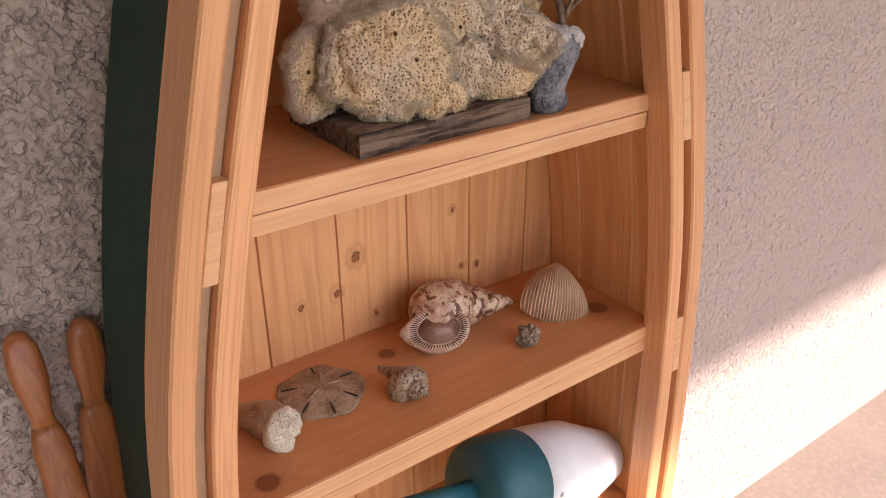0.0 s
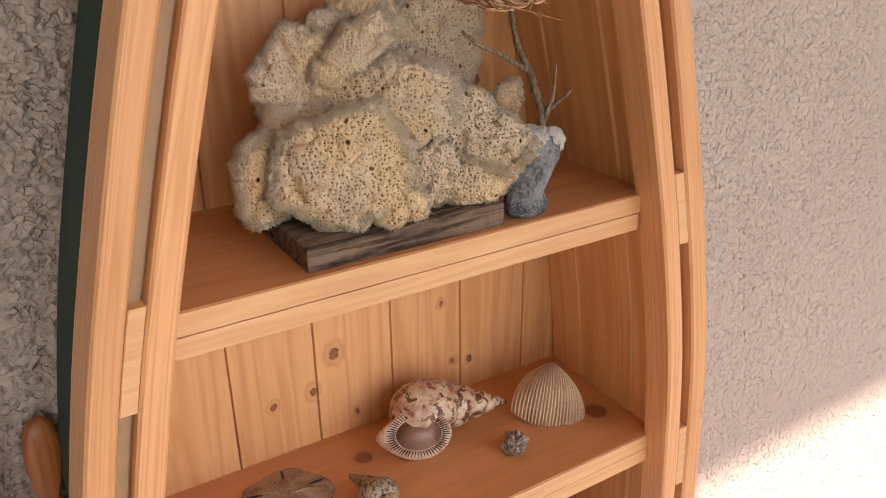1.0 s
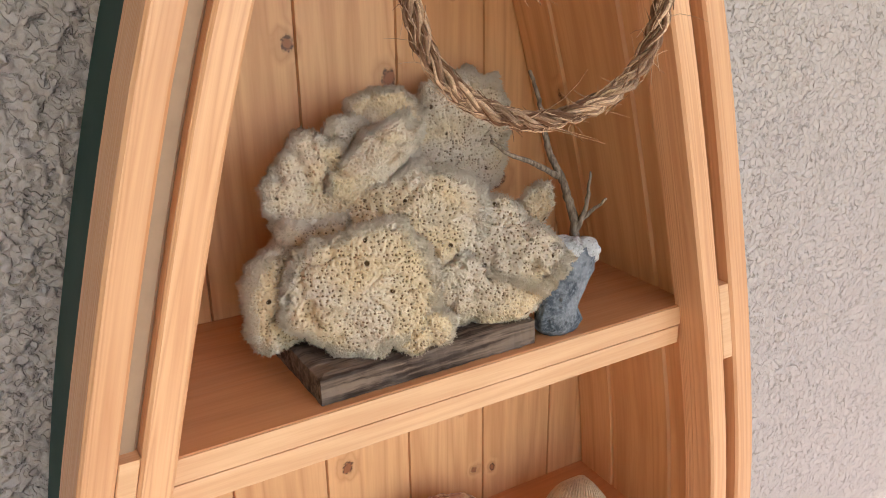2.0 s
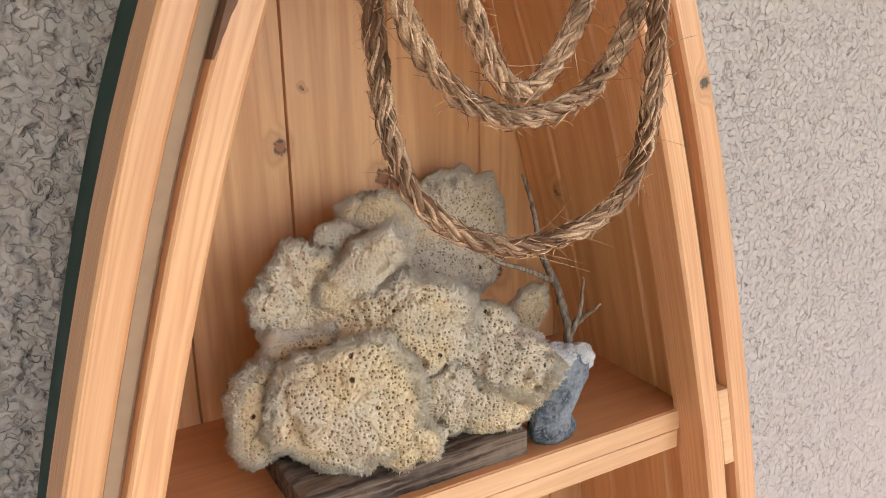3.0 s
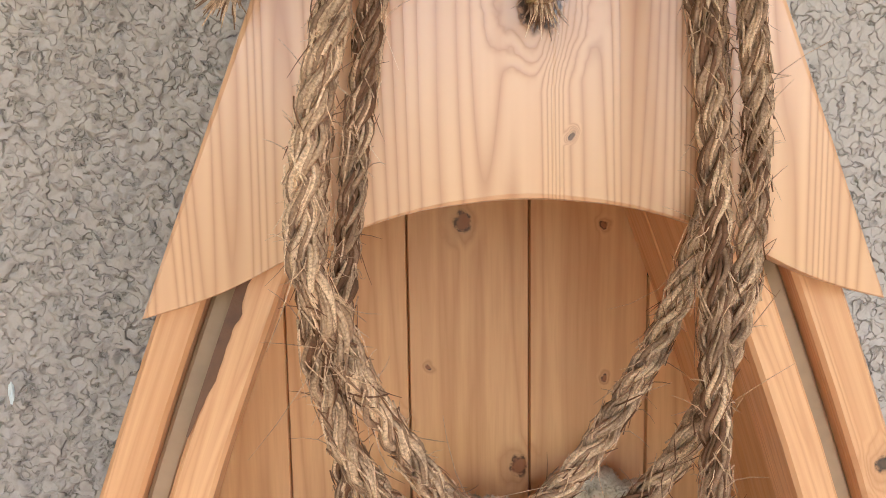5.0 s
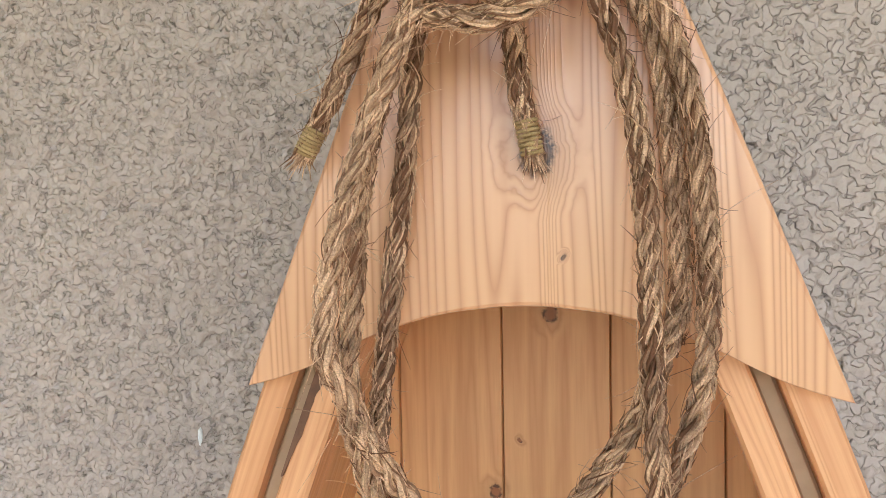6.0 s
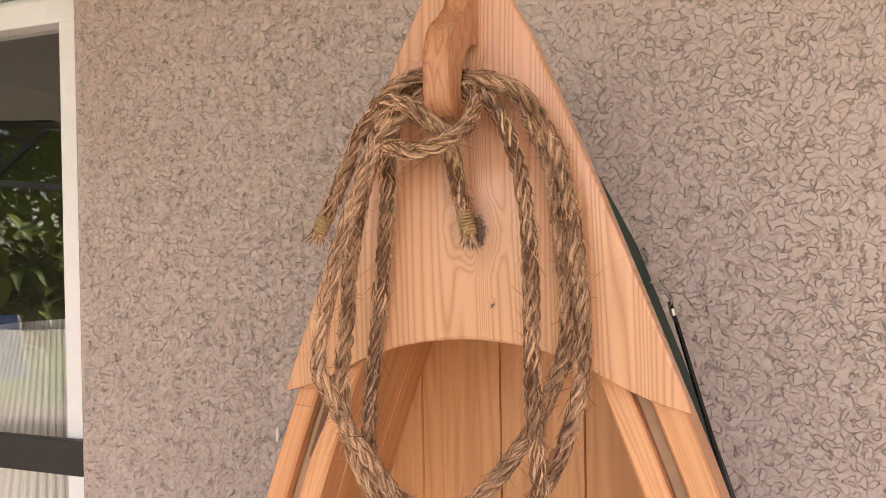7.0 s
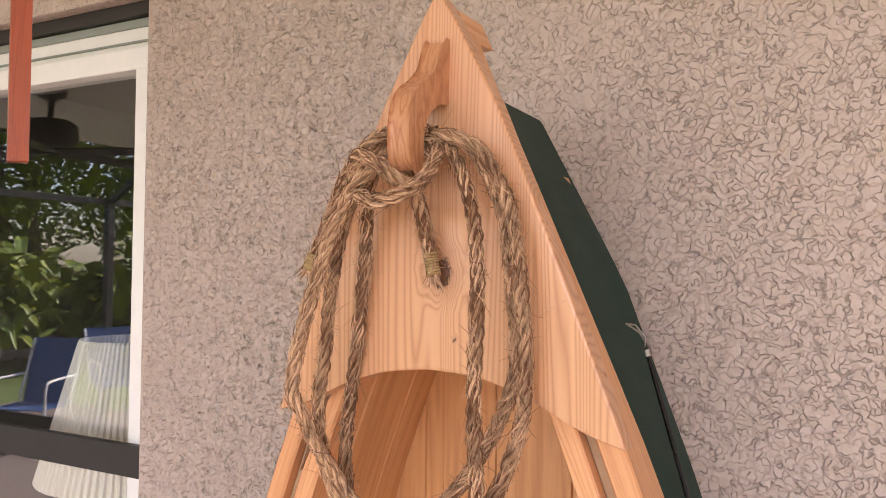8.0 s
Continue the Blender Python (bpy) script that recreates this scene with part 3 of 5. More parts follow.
rope("rope_loop", [(0.012, -0.044, 1.812), (-0.008, -0.066, 1.812), (-0.040, -0.084, 1.783), (-0.063, -0.090, 1.731), (-0.080, -0.094, 1.676), (-0.087, -0.099, 1.635),
                   (-0.086, -0.102, 1.608), (-0.078, -0.098, 1.592), (-0.070, -0.090, 1.567), (-0.056, -0.080, 1.54), (-0.040, -0.072, 1.514), (-0.022, -0.065, 1.498),
                   (-0.007, -0.060, 1.495), (0.009, -0.055, 1.503), (0.029, -0.048, 1.521), (0.047, -0.042, 1.545), (0.063, -0.037, 1.571), (0.076, -0.033, 1.6),
                   (0.085, -0.0305, 1.63), (0.085, -0.031, 1.671), (0.079, -0.033, 1.735), (0.070, -0.034, 1.777), (0.048, -0.038, 1.817), (0.025, -0.040, 1.830), (0.010, -0.040, 1.822)], 13, 700)
tail = rope("rope_end", [(0.012, -0.052, 1.834), (-0.010, -0.058, 1.834), (-0.040, -0.060, 1.824), (-0.070, -0.052, 1.798), (-0.090, -0.045, 1.767), (-0.107, -0.041, 1.738), (-0.121, -0.040, 1.713)], 14, 170)
tail2 = rope("rope_end", [(-0.030, -0.052, 1.803), (-0.011, -0.050, 1.798), (-0.001, -0.050, 1.782), (0.001, -0.040, 1.761), (0.004, -0.034, 1.735), (0.009, -0.032, 1.710)], 15, 130)
rope("rope_hitch", [(-0.046, -0.070, 1.772), (-0.043, -0.080, 1.795), (-0.030, -0.092, 1.808), (-0.012, -0.096, 1.803), (0.002, -0.090, 1.790), (0.012, -0.074, 1.782)], 16, 150)
rope("rope_hitch", [(-0.050, -0.060, 1.780), (-0.036, -0.082, 1.777), (-0.010, -0.096, 1.770), (0.014, -0.094, 1.776), (0.026, -0.078, 1.791), (0.024, -0.056, 1.812), (0.008, -0.044, 1.822)], 17, 170)
for end, a, b in ((tail, (-0.1125, -0.0405, 1.728), (-0.1195, -0.040, 1.7155)), (tail2, (0.0055, -0.0335, 1.729), (0.0085, -0.032, 1.712))):
    a, b = Vector(a), Vector(b)
    bm = bmesh.new()
    for i in range(8):
        c = a.lerp(b, i / 7)
        d = (b - a).normalized() * 0.0011
        tube(bm, [c - d, c - d * 0.5, c + d * 0.5, c + d], [0.0058, 0.0067, 0.0067, 0.0058], 12)
    part("whipping", bm, m_twine, end, "tan twine wound round the rope end")
    bm, rng = bmesh.new(), random.Random(5)
    d = (b - a).normalized()
    for i in range(60):
        o = Vector((rng.gauss(0, 1), rng.gauss(0, 1), rng.gauss(0, 1))) * 0.0026
        tube(bm, [b + o * 0.8 - d * 0.002, b + o + d * 0.004, b + o * 1.6 + d * (0.006 + 0.004 * rng.random())], [0.0006, 0.0005, 0.0002], 3)
    part("frayed_tip", bm, m_rope, end, "frayed rope tip")

# ---- upper shelf: sponge on a plinth, stone with a twig ----
TOP = 1.206


def sponge_material():
    """Pale springy skeleton: small pores on the faces, a paler bristly rim without pores, a few wide mouths; pores and
    mouths have their shade coloured in.
    """
    m = Nodes("natural_sponge", 0.95, 0.1)
    split = m.nt.nodes.new("ShaderNodeSeparateXYZ")
    m.put(split.inputs[0], m.nt.nodes.new("ShaderNodeUVMap").outputs[0])
    face = m.ramp(split.outputs[0], 0.98, 0.74)
    warp = m.vec("ADD", m.pos, m.vec("MULTIPLY", m.colour_noise(m.pos, 260.0), (0.0016, 0.0016, 0.0016)))
    where = m.math("MULTIPLY", m.math("MULTIPLY", face, split.outputs[1]), m.ramp(m.noise(m.pos, 38.0, 2.0), 0.34, 0.54, 0.3, 1.0))
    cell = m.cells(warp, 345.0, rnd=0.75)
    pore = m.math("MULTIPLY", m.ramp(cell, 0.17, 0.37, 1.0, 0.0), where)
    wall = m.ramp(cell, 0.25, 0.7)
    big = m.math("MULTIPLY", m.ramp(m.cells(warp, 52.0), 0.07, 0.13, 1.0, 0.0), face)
    fib = m.noise(m.pos, 1500.0, 2.0)
    broad = m.noise(m.pos, 15.0, 3.0)
    grime = m.noise(m.pos, 48.0, 4.0)
    col = m.mix(m.ramp(broad, 0.40, 0.62), (0.70, 0.50, 0.285), (0.64, 0.505, 0.375))
    col = m.mix(m.math("MULTIPLY", m.math("SUBTRACT", 1.0, face), 0.7), col, (0.70, 0.585, 0.45))
    col = m.mix(m.ramp(grime, 0.50, 0.72, 0.0, 0.5), col, (0.36, 0.25, 0.15))
    col = m.mix(m.ramp(fib, 0.35, 0.7, 0.0, 0.4), col, (0.66, 0.53, 0.37))
    # brown tint of the holes, darkened further to paint in the shade of their depth
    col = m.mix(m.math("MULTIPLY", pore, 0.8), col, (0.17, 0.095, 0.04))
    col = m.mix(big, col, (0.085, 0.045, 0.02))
    h = m.math("SUBTRACT", m.math("ADD", m.math("MULTIPLY", wall, 0.5), m.math("MULTIPLY", fib, 0.5)), m.math("ADD", m.math("MULTIPLY", pore, 0.8), m.math("MULTIPLY", big, 1.5)))
    return m.done(col, m.bump(h, 0.0016, 0.9))


m_sponge = sponge_material()


def fan(centre, rx, rz, thick, yaw, pitch, roll, ruffle, seed, detail=1.0, pores=1.0):
    """One fan of the sponge: a thick ruffled flap with a wavy, bristly rim. Its mesh carries how near the rim each spot lies, and how porous the fan is."""
    rng = random.Random(seed)
    turn = Euler((radians(pitch), 0, 0)).to_matrix()
    turn = Matrix.Rotation(radians(yaw), 3, "Z") @ turn @ Matrix.Rotation(radians(roll), 3, "Y")
    c = Vector(centre)
    na, nf = int(300 * detail), int(110 * detail)
    verts, rims, sides = [], [], []
    for i in range(nf + 1):
        phi = math.pi * i / nf
        rho = max(0.0, math.sin(phi)) ** 0.62
        depth = -math.copysign(abs(math.cos(phi)) ** 0.8, math.cos(phi))
        for k in range(na):
            a = math.tau * k / na
            ca, sa = math.cos(a), math.sin(a)
            out = 1.0 + 0.20 * noise.noise((ca * 1.1, sa * 1.1, seed * 3.7)) + 0.15 * noise.noise((ca * 3.0, sa * 3.0, seed * 1.9)) + 0.05 * noise.noise((ca * 8.0, sa * 8.0, seed))
            p = Vector((ca * rx * rho * out, thick * depth * (1.0 - 0.25 * rho), sa * rz * rho * out))
            p.y += ruffle * rho ** 2 * (1.6 * noise.noise((ca * 1.3 + seed, sa * 1.3, 3.0)) + 0.8 * noise.noise((ca * 3.0, sa * 3.0, seed * 2.0)))
            n = turn @ Vector((ca * rho * rho / rx, depth / thick, sa * rho * rho / rz)).normalized()
            w = c + turn @ p
            f = noise.noise(w * 30.0 + Vector((seed, 0, 0))) + 0.35 * noise.noise(w * 64.0)
            fold = max(0.0, 1.0 - abs(f) / 0.16) ** 1.5
            mouth = max(0.0, noise.noise(w * 88.0 + Vector((5, 1, 2))) - 0.40) * 3.0
            lift = 0.0028 * noise.noise(w * 34.0) + 0.0018 * noise.noise(w * 95.0) + 0.0011 * noise.noise(w * 330.0) + 0.0008 * noise.noise(w * 620.0)
            w += n * (lift - 0.0026 * fold - 0.007 * min(1.0, mouth))
            w.z = max(w.z, TOP + 0.0218)
            verts.append(w)
            rims.append(rho if depth < 0 else 1.0 - 0.4 * (1.0 - rho))
            sides.append(n)
    faces = []
    for i in range(nf):
        for k in range(na):
            q = (i * na + k, i * na + (k + 1) % na, (i + 1) * na + (k + 1) % na, (i + 1) * na + k)
            faces.append(q)
    # stiff fibre tufts, dense along the rim
    count = int(na * nf * 0.8)
    for _ in range(count):
        i = rng.randrange((nf + 1) * na)
        if rims[i] < 0.82 and rng.random() < 0.93:
            continue
        p, n = verts[i], sides[i]
        d = (n + Vector((rng.gauss(0, 1), rng.gauss(0, 1), rng.gauss(0, 1))) * 0.22).normalized()
        s = d.orthogonal().normalized() * (0.00035 + 0.00025 * rng.random())
        u = d.cross(s)
        b = len(verts)
        verts += [p + s - n * 0.0006, p - s * 0.5 + u * 0.87 - n * 0.0006, p - s * 0.5 - u * 0.87 - n * 0.0006, p + d * (0.0014 + 0.0026 * rng.random() ** 2)]
        rims += [1.0] * 4
        sides += [n] * 4
        faces += [(b, b + 1, b + 3), (b + 1, b + 2, b + 3), (b + 2, b, b + 3)]
    me = bpy.data.meshes.new("sponge_fan")
    me.from_pydata(verts, [], faces)
    layer = me.uv_layers.new(name="rim")
    ids = np.empty(len(me.loops), dtype=np.int32)
    me.loops.foreach_get("vertex_index", ids)
    uv = np.zeros((len(ids), 2), dtype=np.float32)
    uv[:, 1] = pores
    uv[:, 0] = np.array(rims, dtype=np.float32)[ids]
    layer.data.foreach_set("uv", uv.ravel())
    me.polygons.foreach_set("use_smooth", [True] * len(me.polygons))
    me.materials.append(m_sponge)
    ob = new("sponge_fan", me)
    ob.parent = sponge
    return ob


sponge = thing("sea_sponge", "large pale yellow natural sea sponge on a weathered wooden plinth", "sponge")
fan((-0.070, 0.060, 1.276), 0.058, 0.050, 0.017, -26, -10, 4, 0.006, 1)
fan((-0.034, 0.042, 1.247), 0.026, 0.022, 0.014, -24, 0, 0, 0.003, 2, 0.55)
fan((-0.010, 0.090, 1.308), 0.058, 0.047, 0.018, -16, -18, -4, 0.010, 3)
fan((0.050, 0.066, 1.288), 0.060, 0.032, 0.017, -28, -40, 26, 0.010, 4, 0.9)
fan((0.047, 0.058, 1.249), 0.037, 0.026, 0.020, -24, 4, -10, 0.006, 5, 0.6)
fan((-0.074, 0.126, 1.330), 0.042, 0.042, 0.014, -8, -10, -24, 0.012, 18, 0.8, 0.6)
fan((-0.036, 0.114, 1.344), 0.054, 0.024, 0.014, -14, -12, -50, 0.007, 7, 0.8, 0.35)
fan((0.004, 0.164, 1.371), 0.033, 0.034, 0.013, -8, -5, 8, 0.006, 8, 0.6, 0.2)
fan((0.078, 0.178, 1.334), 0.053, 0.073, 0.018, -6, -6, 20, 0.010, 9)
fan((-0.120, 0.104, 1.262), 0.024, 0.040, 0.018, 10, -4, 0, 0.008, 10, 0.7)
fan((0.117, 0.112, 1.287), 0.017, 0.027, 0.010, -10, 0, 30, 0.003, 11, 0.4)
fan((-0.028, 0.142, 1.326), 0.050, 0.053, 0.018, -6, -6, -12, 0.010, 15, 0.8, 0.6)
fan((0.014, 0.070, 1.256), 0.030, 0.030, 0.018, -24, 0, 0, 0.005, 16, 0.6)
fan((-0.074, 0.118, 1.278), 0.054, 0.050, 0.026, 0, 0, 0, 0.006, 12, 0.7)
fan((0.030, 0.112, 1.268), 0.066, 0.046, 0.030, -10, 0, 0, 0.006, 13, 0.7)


def old_wood():
    m = Nodes("weathered_brown_wood", 0.85, 0.2)
    f = m.noise(m.vec("MULTIPLY", m.pos, (12, 160, 160)), 1.0, 4.0, 0.6, 0.4)
    b = m.noise(m.pos, 30.0, 3.0)
    col = m.mix(m.ramp(f, 0.36, 0.62), (0.20, 0.135, 0.092), (0.032, 0.018, 0.012))
    col = m.mix(m.ramp(b, 0.4, 0.7, 0.0, 0.5), col, (0.17, 0.125, 0.095))
    return m.done(col, m.bump(f, 0.0022, 0.9))


m_plinth = old_wood()
bm = bmesh.new()
bmesh.ops.create_grid(bm, x_segments=36, y_segments=20, size=1.0)
top = list(bm.verts)
ext = bmesh.ops.extrude_face_region(bm, geom=list(bm.faces))
low = [g for g in ext["geom"] if isinstance(g, bmesh.types.BMVert)]
for v in bm.verts:
    a = v.co.copy()
    edge = max(abs(a.x), abs(a.y)) > 0.99
    rough = 0.0012 * noise.noise((a.x * 9, a.y * 6, 1.0)) + 0.0009 * noise.noise((a.x * 3, a.y * 40, 4.0))
    z = 1.2065 if v in low else 1.2275 + rough - (0.0012 if edge else 0.0)
    v.co = Vector((-0.0237 + a.x * 0.0912 + (0.0008 * noise.noise((a.y * 20, 2, z * 90)) if abs(a.x) > 0.99 else 0), 0.1015 + a.y * 0.0635 + (0.001 * noise.noise((a.x * 20, 7, z * 90)) if edge else 0), z))
tagged(part("display_plinth", bm, m_plinth), "rough weathered dark brown wooden plinth block on the shelf", "plinth")


def rock(name, colours, pits, scale):
    m = Nodes(name, 0.9, 0.2)
    a, b, p = m.noise(m.pos, 45.0, 5.0), m.noise(m.pos, 380.0, 3.0), m.cells(m.pos, scale)
    col = m.mix(m.ramp(a, 0.38, 0.62), colours[0], colours[1])
    col = m.mix(m.ramp(b, 0.4, 0.75, 0.0, 0.45), col, tuple(min(1, c * 1.6) for c in colours[0]))
    col = m.mix(m.ramp(p, 0.10, 0.24, pits, 0.0), col, (0.03, 0.026, 0.024))
    return m.done(col, m.bump(m.math("ADD", b, m.ramp(p, 0.1, 0.3)), 0.0015, 0.8))


m_stone = rock("blue_grey_stone", ((0.20, 0.20, 0.205), (0.045, 0.052, 0.060)), 0.3, 120.0)
m_crust = rock("pale_coral_crust", ((0.46, 0.43, 0.395), (0.31, 0.285, 0.26)), 0.8, 420.0)
stone = thing("coral_stone", "blue-grey stone with a pale pitted coral crust on the shelf", "stone")


def lump(c, r, seed, level, amp, freq, floor=None):
    bm = bmesh.new()
    for v in bmesh.ops.create_icosphere(bm, subdivisions=level, radius=1.0)["verts"]:
        n = v.co.normalized()
        q = n * freq + Vector((seed, seed * 2.3, -seed))
        k = 1 + amp * noise.noise(q) + amp * 0.4 * noise.noise(q * 2.7) + amp * 0.18 * noise.noise(q * 6)
        v.co = Vector(c) + Vector((n.x * r[0], n.y * r[1], n.z * r[2])) * k
        if floor is not None:
            v.co.z = max(v.co.z, floor)
    return bm


bm = bmesh.new()
rings = []
for i, (z, x, w, d) in enumerate(((1.2065, 0.106, 0.018, 0.011), (1.213, 0.1035, 0.022, 0.013), (1.226, 0.1015, 0.0175, 0.013), (1.240, 0.107, 0.0195, 0.012), (1.255, 0.1115, 0.0235, 0.012), (1.268, 0.114, 0.023, 0.012), (1.276, 0.116, 0.014, 0.009))):
    ring = []
    for k in range(26):
        a = math.tau * k / 26
        q = 1 + 0.26 * noise.noise((math.cos(a) * 1.3, math.sin(a) * 1.3, z * 90)) + 0.12 * noise.noise((math.cos(a) * 4, math.sin(a) * 4, z * 200))
        ring.append((x - 0.005 + math.cos(a) * w * 1.06 * q, 0.048 + math.sin(a) * d * q, z))
    rings.append(ring)
loft(bm, rings)
bmesh.ops.subdivide_edges(bm, edges=bm.edges[:], cuts=1, use_grid_fill=True, smooth=0.6)
part("stone_body", bm, m_stone, stone, smooth=True)
bm = lump((0.103, 0.050, 1.273), (0.022, 0.013, 0.013), 3.0, 4, 0.25, 1.6)
part("coral_crust", bm, m_crust, stone, "pale pitted coral crust", smooth=True)
bm = lump((0.126, 0.050, 1.269), (0.014, 0.012, 0.013), 8.0, 4, 0.18, 1.6)
part("coral_crust", bm, m_crust, stone, "pale pitted coral crust", smooth=True)


def driftwood():
    m = Nodes("grey_driftwood", 0.85, 0.2)
    f = m.noise(m.vec("MULTIPLY", m.pos, (400, 400, 60)), 1.0, 3.0)
    return m.done(m.mix(m.ramp(f, 0.35, 0.65), (0.27, 0.20, 0.14), (0.105, 0.07, 0.046)), m.bump(f, 0.001, 0.8))


m_drift = driftwood()
twig = thing("driftwood_twig", "thin forked grey driftwood twig standing in the stone", "twig")
for pts, r0, r1 in (([(0.123, 0.060, 1.272), (0.125, 0.062, 1.288), (0.125, 0.07, 1.306), (0.123, 0.08, 1.327), (0.117, 0.09, 1.348), (0.119, 0.10, 1.37), (0.120, 0.11, 1.390), (0.115, 0.115, 1.41)], 0.0042, 0.0014),
                    ([(0.121, 0.081, 1.327), (0.10, 0.075, 1.338), (0.082, 0.07, 1.347), (0.060, 0.066, 1.356), (0.041, 0.062, 1.369)], 0.0028, 0.0012),
                    ([(0.125, 0.060, 1.284), (0.129, 0.058, 1.296), (0.131, 0.055, 1.311), (0.129, 0.051, 1.336)], 0.0026, 0.0009),
                    ([(0.128, 0.059, 1.293), (0.136, 0.055, 1.301), (0.147, 0.050, 1.311)], 0.0022, 0.0011)):
    path = spline(pts, 0.002)
    path = [p + Vector((noise.noise(p * 260), noise.noise(p * 260 + Vector((5, 5, 5))), 0)) * 0.0011 for p in path]
    n = len(path)
    part("branch", tube(bmesh.new(), path, [r0 + (r1 - r0) * i / (n - 1) + 0.0004 * noise.noise(path[i] * 400) for i in range(n)], 8), m_drift, twig, smooth=True)

# ---- middle shelf: shells ----
MID = 0.909


def shell_material(name, base, mark, marks, scale, stretch=(1, 1, 1), pink=None):
    m = Nodes(name, 0.35, 0.5)
    v = m.vec("MULTIPLY", m.pos, stretch)
    a, b = m.noise(v, scale, 3.0, 0.6, 0.6), m.noise(m.pos, 420.0, 3.0)
    col = m.mix(m.ramp(a, 0.48, 0.60, 0.0, marks), base, mark)
    if pink:
        col = m.mix(m.ramp(m.noise(m.pos, 45.0, 2.0), 0.45, 0.65, 0.0, 0.6), col, pink)
    col = m.mix(m.ramp(b, 0.4, 0.75, 0.0, 0.3), col, tuple(c * 0.5 for c in mark))
    return m.done(col, m.bump(m.math("ADD", a, b), 0.0007, 0.6))


def spiral(bm, pose_m, length, width, turns, growth, ribs, rib_amp, bead=0.0, stretch=1.0, n_along=150, n_round=26):
    """A coiled shell: a tube that grows as it winds down its axis; the tip lies at +length along local z."""
    rings = []
    last = math.tau * turns
    for i in range(n_along + 1):
        th = last * i / n_along
        k = math.exp(growth * (th - last))
        r = width * 0.56 * k
        cx, cz = width * 0.45 * k, length * (1 - k) * 1.0
        ring = []
        for j in range(n_round):
            a = math.tau * j / n_round
            rr = r * (1 + rib_amp * math.sin(ribs * th) + bead * math.sin(9 * a) * 0.5)
            u, w = cx + rr * math.cos(a), cz + rr * stretch * math.sin(a)
            ring.append(pose_m @ Vector((u * math.cos(th), u * math.sin(th), w)))
        rings.append(ring)
    loft(bm, rings)
    return rings[-1], last


def axis_pose(base, tip, roll):
    """A pose whose z runs from base to tip."""
    b, t = Vector(base), Vector(tip)
    return Matrix.Translation(b) @ (t - b).to_track_quat("Z", "Y").to_matrix().to_4x4() @ pose(0, 0, 0, 0, 0, roll)


m_triton = shell_material("mottled_triton_shell", (0.64, 0.48, 0.32), (0.13, 0.042, 0.018), 1.0, 95.0, pink=(0.36, 0.12, 0.085))
m_lip = shell_material("ivory_shell_lip", (0.66, 0.47, 0.34), (0.36, 0.19, 0.11), 0.7, 90.0)
m_mouth = shell_material("brown_shell_mouth", (0.27, 0.15, 0.105), (0.12, 0.042, 0.02), 0.8, 28.0)
m_tooth = plain("dark_brown_shell_tooth", (0.045, 0.022, 0.016), 0.4)
triton = thing("triton_shell", "mottled brown and cream triton shell lying mouth outward on the shelf", "seashell")
bm = bmesh.new()
tp = axis_pose((0.058, 0.170, 0.944), (0.172, 0.156, 0.919), 200)
spiral(bm, tp, 0.118, 0.036, 6.0, 0.062, 5.0, 0.035, 0.05, stretch=1.5)
for v in bm.verts:
    v.co.z = max(v.co.z, MID + 0.0004)
part("spire", bm, m_triton, triton, smooth=True)
# the swollen last whorl, ribbed round the axis, with a knobbed shoulder
bp = axis_pose((0.052, 0.166, 0.944), (0.172, 0.156, 0.919), 0)
bm = bmesh.new()
for v in bmesh.ops.create_icosphere(bm, subdivisions=5, radius=1.0)["verts"]:
    n = v.co.normalized()
    a = math.atan2(n.y, n.x)
    rib = 0.020 * math.sin(n.z * 22.0 + a) + 0.05 * max(0.0, math.cos(a * 11.0)) * math.exp(-((n.z - 0.25) / 0.12) ** 2)
    k = 1.0 + rib + 0.03 * noise.noise(n * 2.5)
    v.co = bp @ Vector((n.x * 0.0345 * k, n.y * 0.0345 * k, n.z * 0.040 + 0.004))
    v.co.z = max(v.co.z, MID + 0.0004)
part("body_whorl", bm, m_triton, triton, smooth=True)
# the mouth: a cup with a toothed, flaring lip, turned to the front
mc, mx = Vector((0.031, 0.135, 0.9395)), Vector((0.80, -0.50, 0.16)).normalized()
mn = Vector((-0.32, -0.64, 0.70)).normalized()
mx = (mx - mn * mx.dot(mn)).normalized()
my = mn.cross(mx)


def oval(rx, ry, lift, beak=0.0):
    ring = []
    for k in range(48):
        a = math.tau * k / 48
        ex = 1 + beak * max(0.0, math.cos(a - math.pi)) ** 6
        ring.append(mc + mx * (math.cos(a) * rx * ex) + my * (math.sin(a) * ry) + mn * lift)
    return ring


part("mouth", loft(bmesh.new(), [oval(0.025, 0.0175, 0.002), oval(0.023, 0.0155, -0.006), oval(0.016, 0.010, -0.016), oval(0.004, 0.003, -0.021)]), m_mouth, triton, "glossy brown mouth", smooth=True)
part("lip", loft(bmesh.new(), [oval(0.031, 0.026, -0.018), oval(0.036, 0.0265, -0.004, 0.25), oval(0.036, 0.0255, 0.003, 0.28), oval(0.031, 0.0225, 0.0045, 0.1), oval(0.0245, 0.0170, 0.002)], caps=False), m_lip, triton, "ivory flared lip", smooth=True)
bm = bmesh.new()
for k in range(58):
    a = math.tau * (k + 0.5) / 58
    d = mx * math.cos(a) * 1.38 + my * math.sin(a)
    tube(bm, [mc + d * 0.0172 + mn * 0.0006, mc + d * 0.0205 + mn * 0.0046, mc + d * 0.0252 + mn * 0.0044], [0.0006, 0.0007, 0.0003], 4)
part("lip_teeth", bm, m_tooth, triton, "dark stripes round the lip")

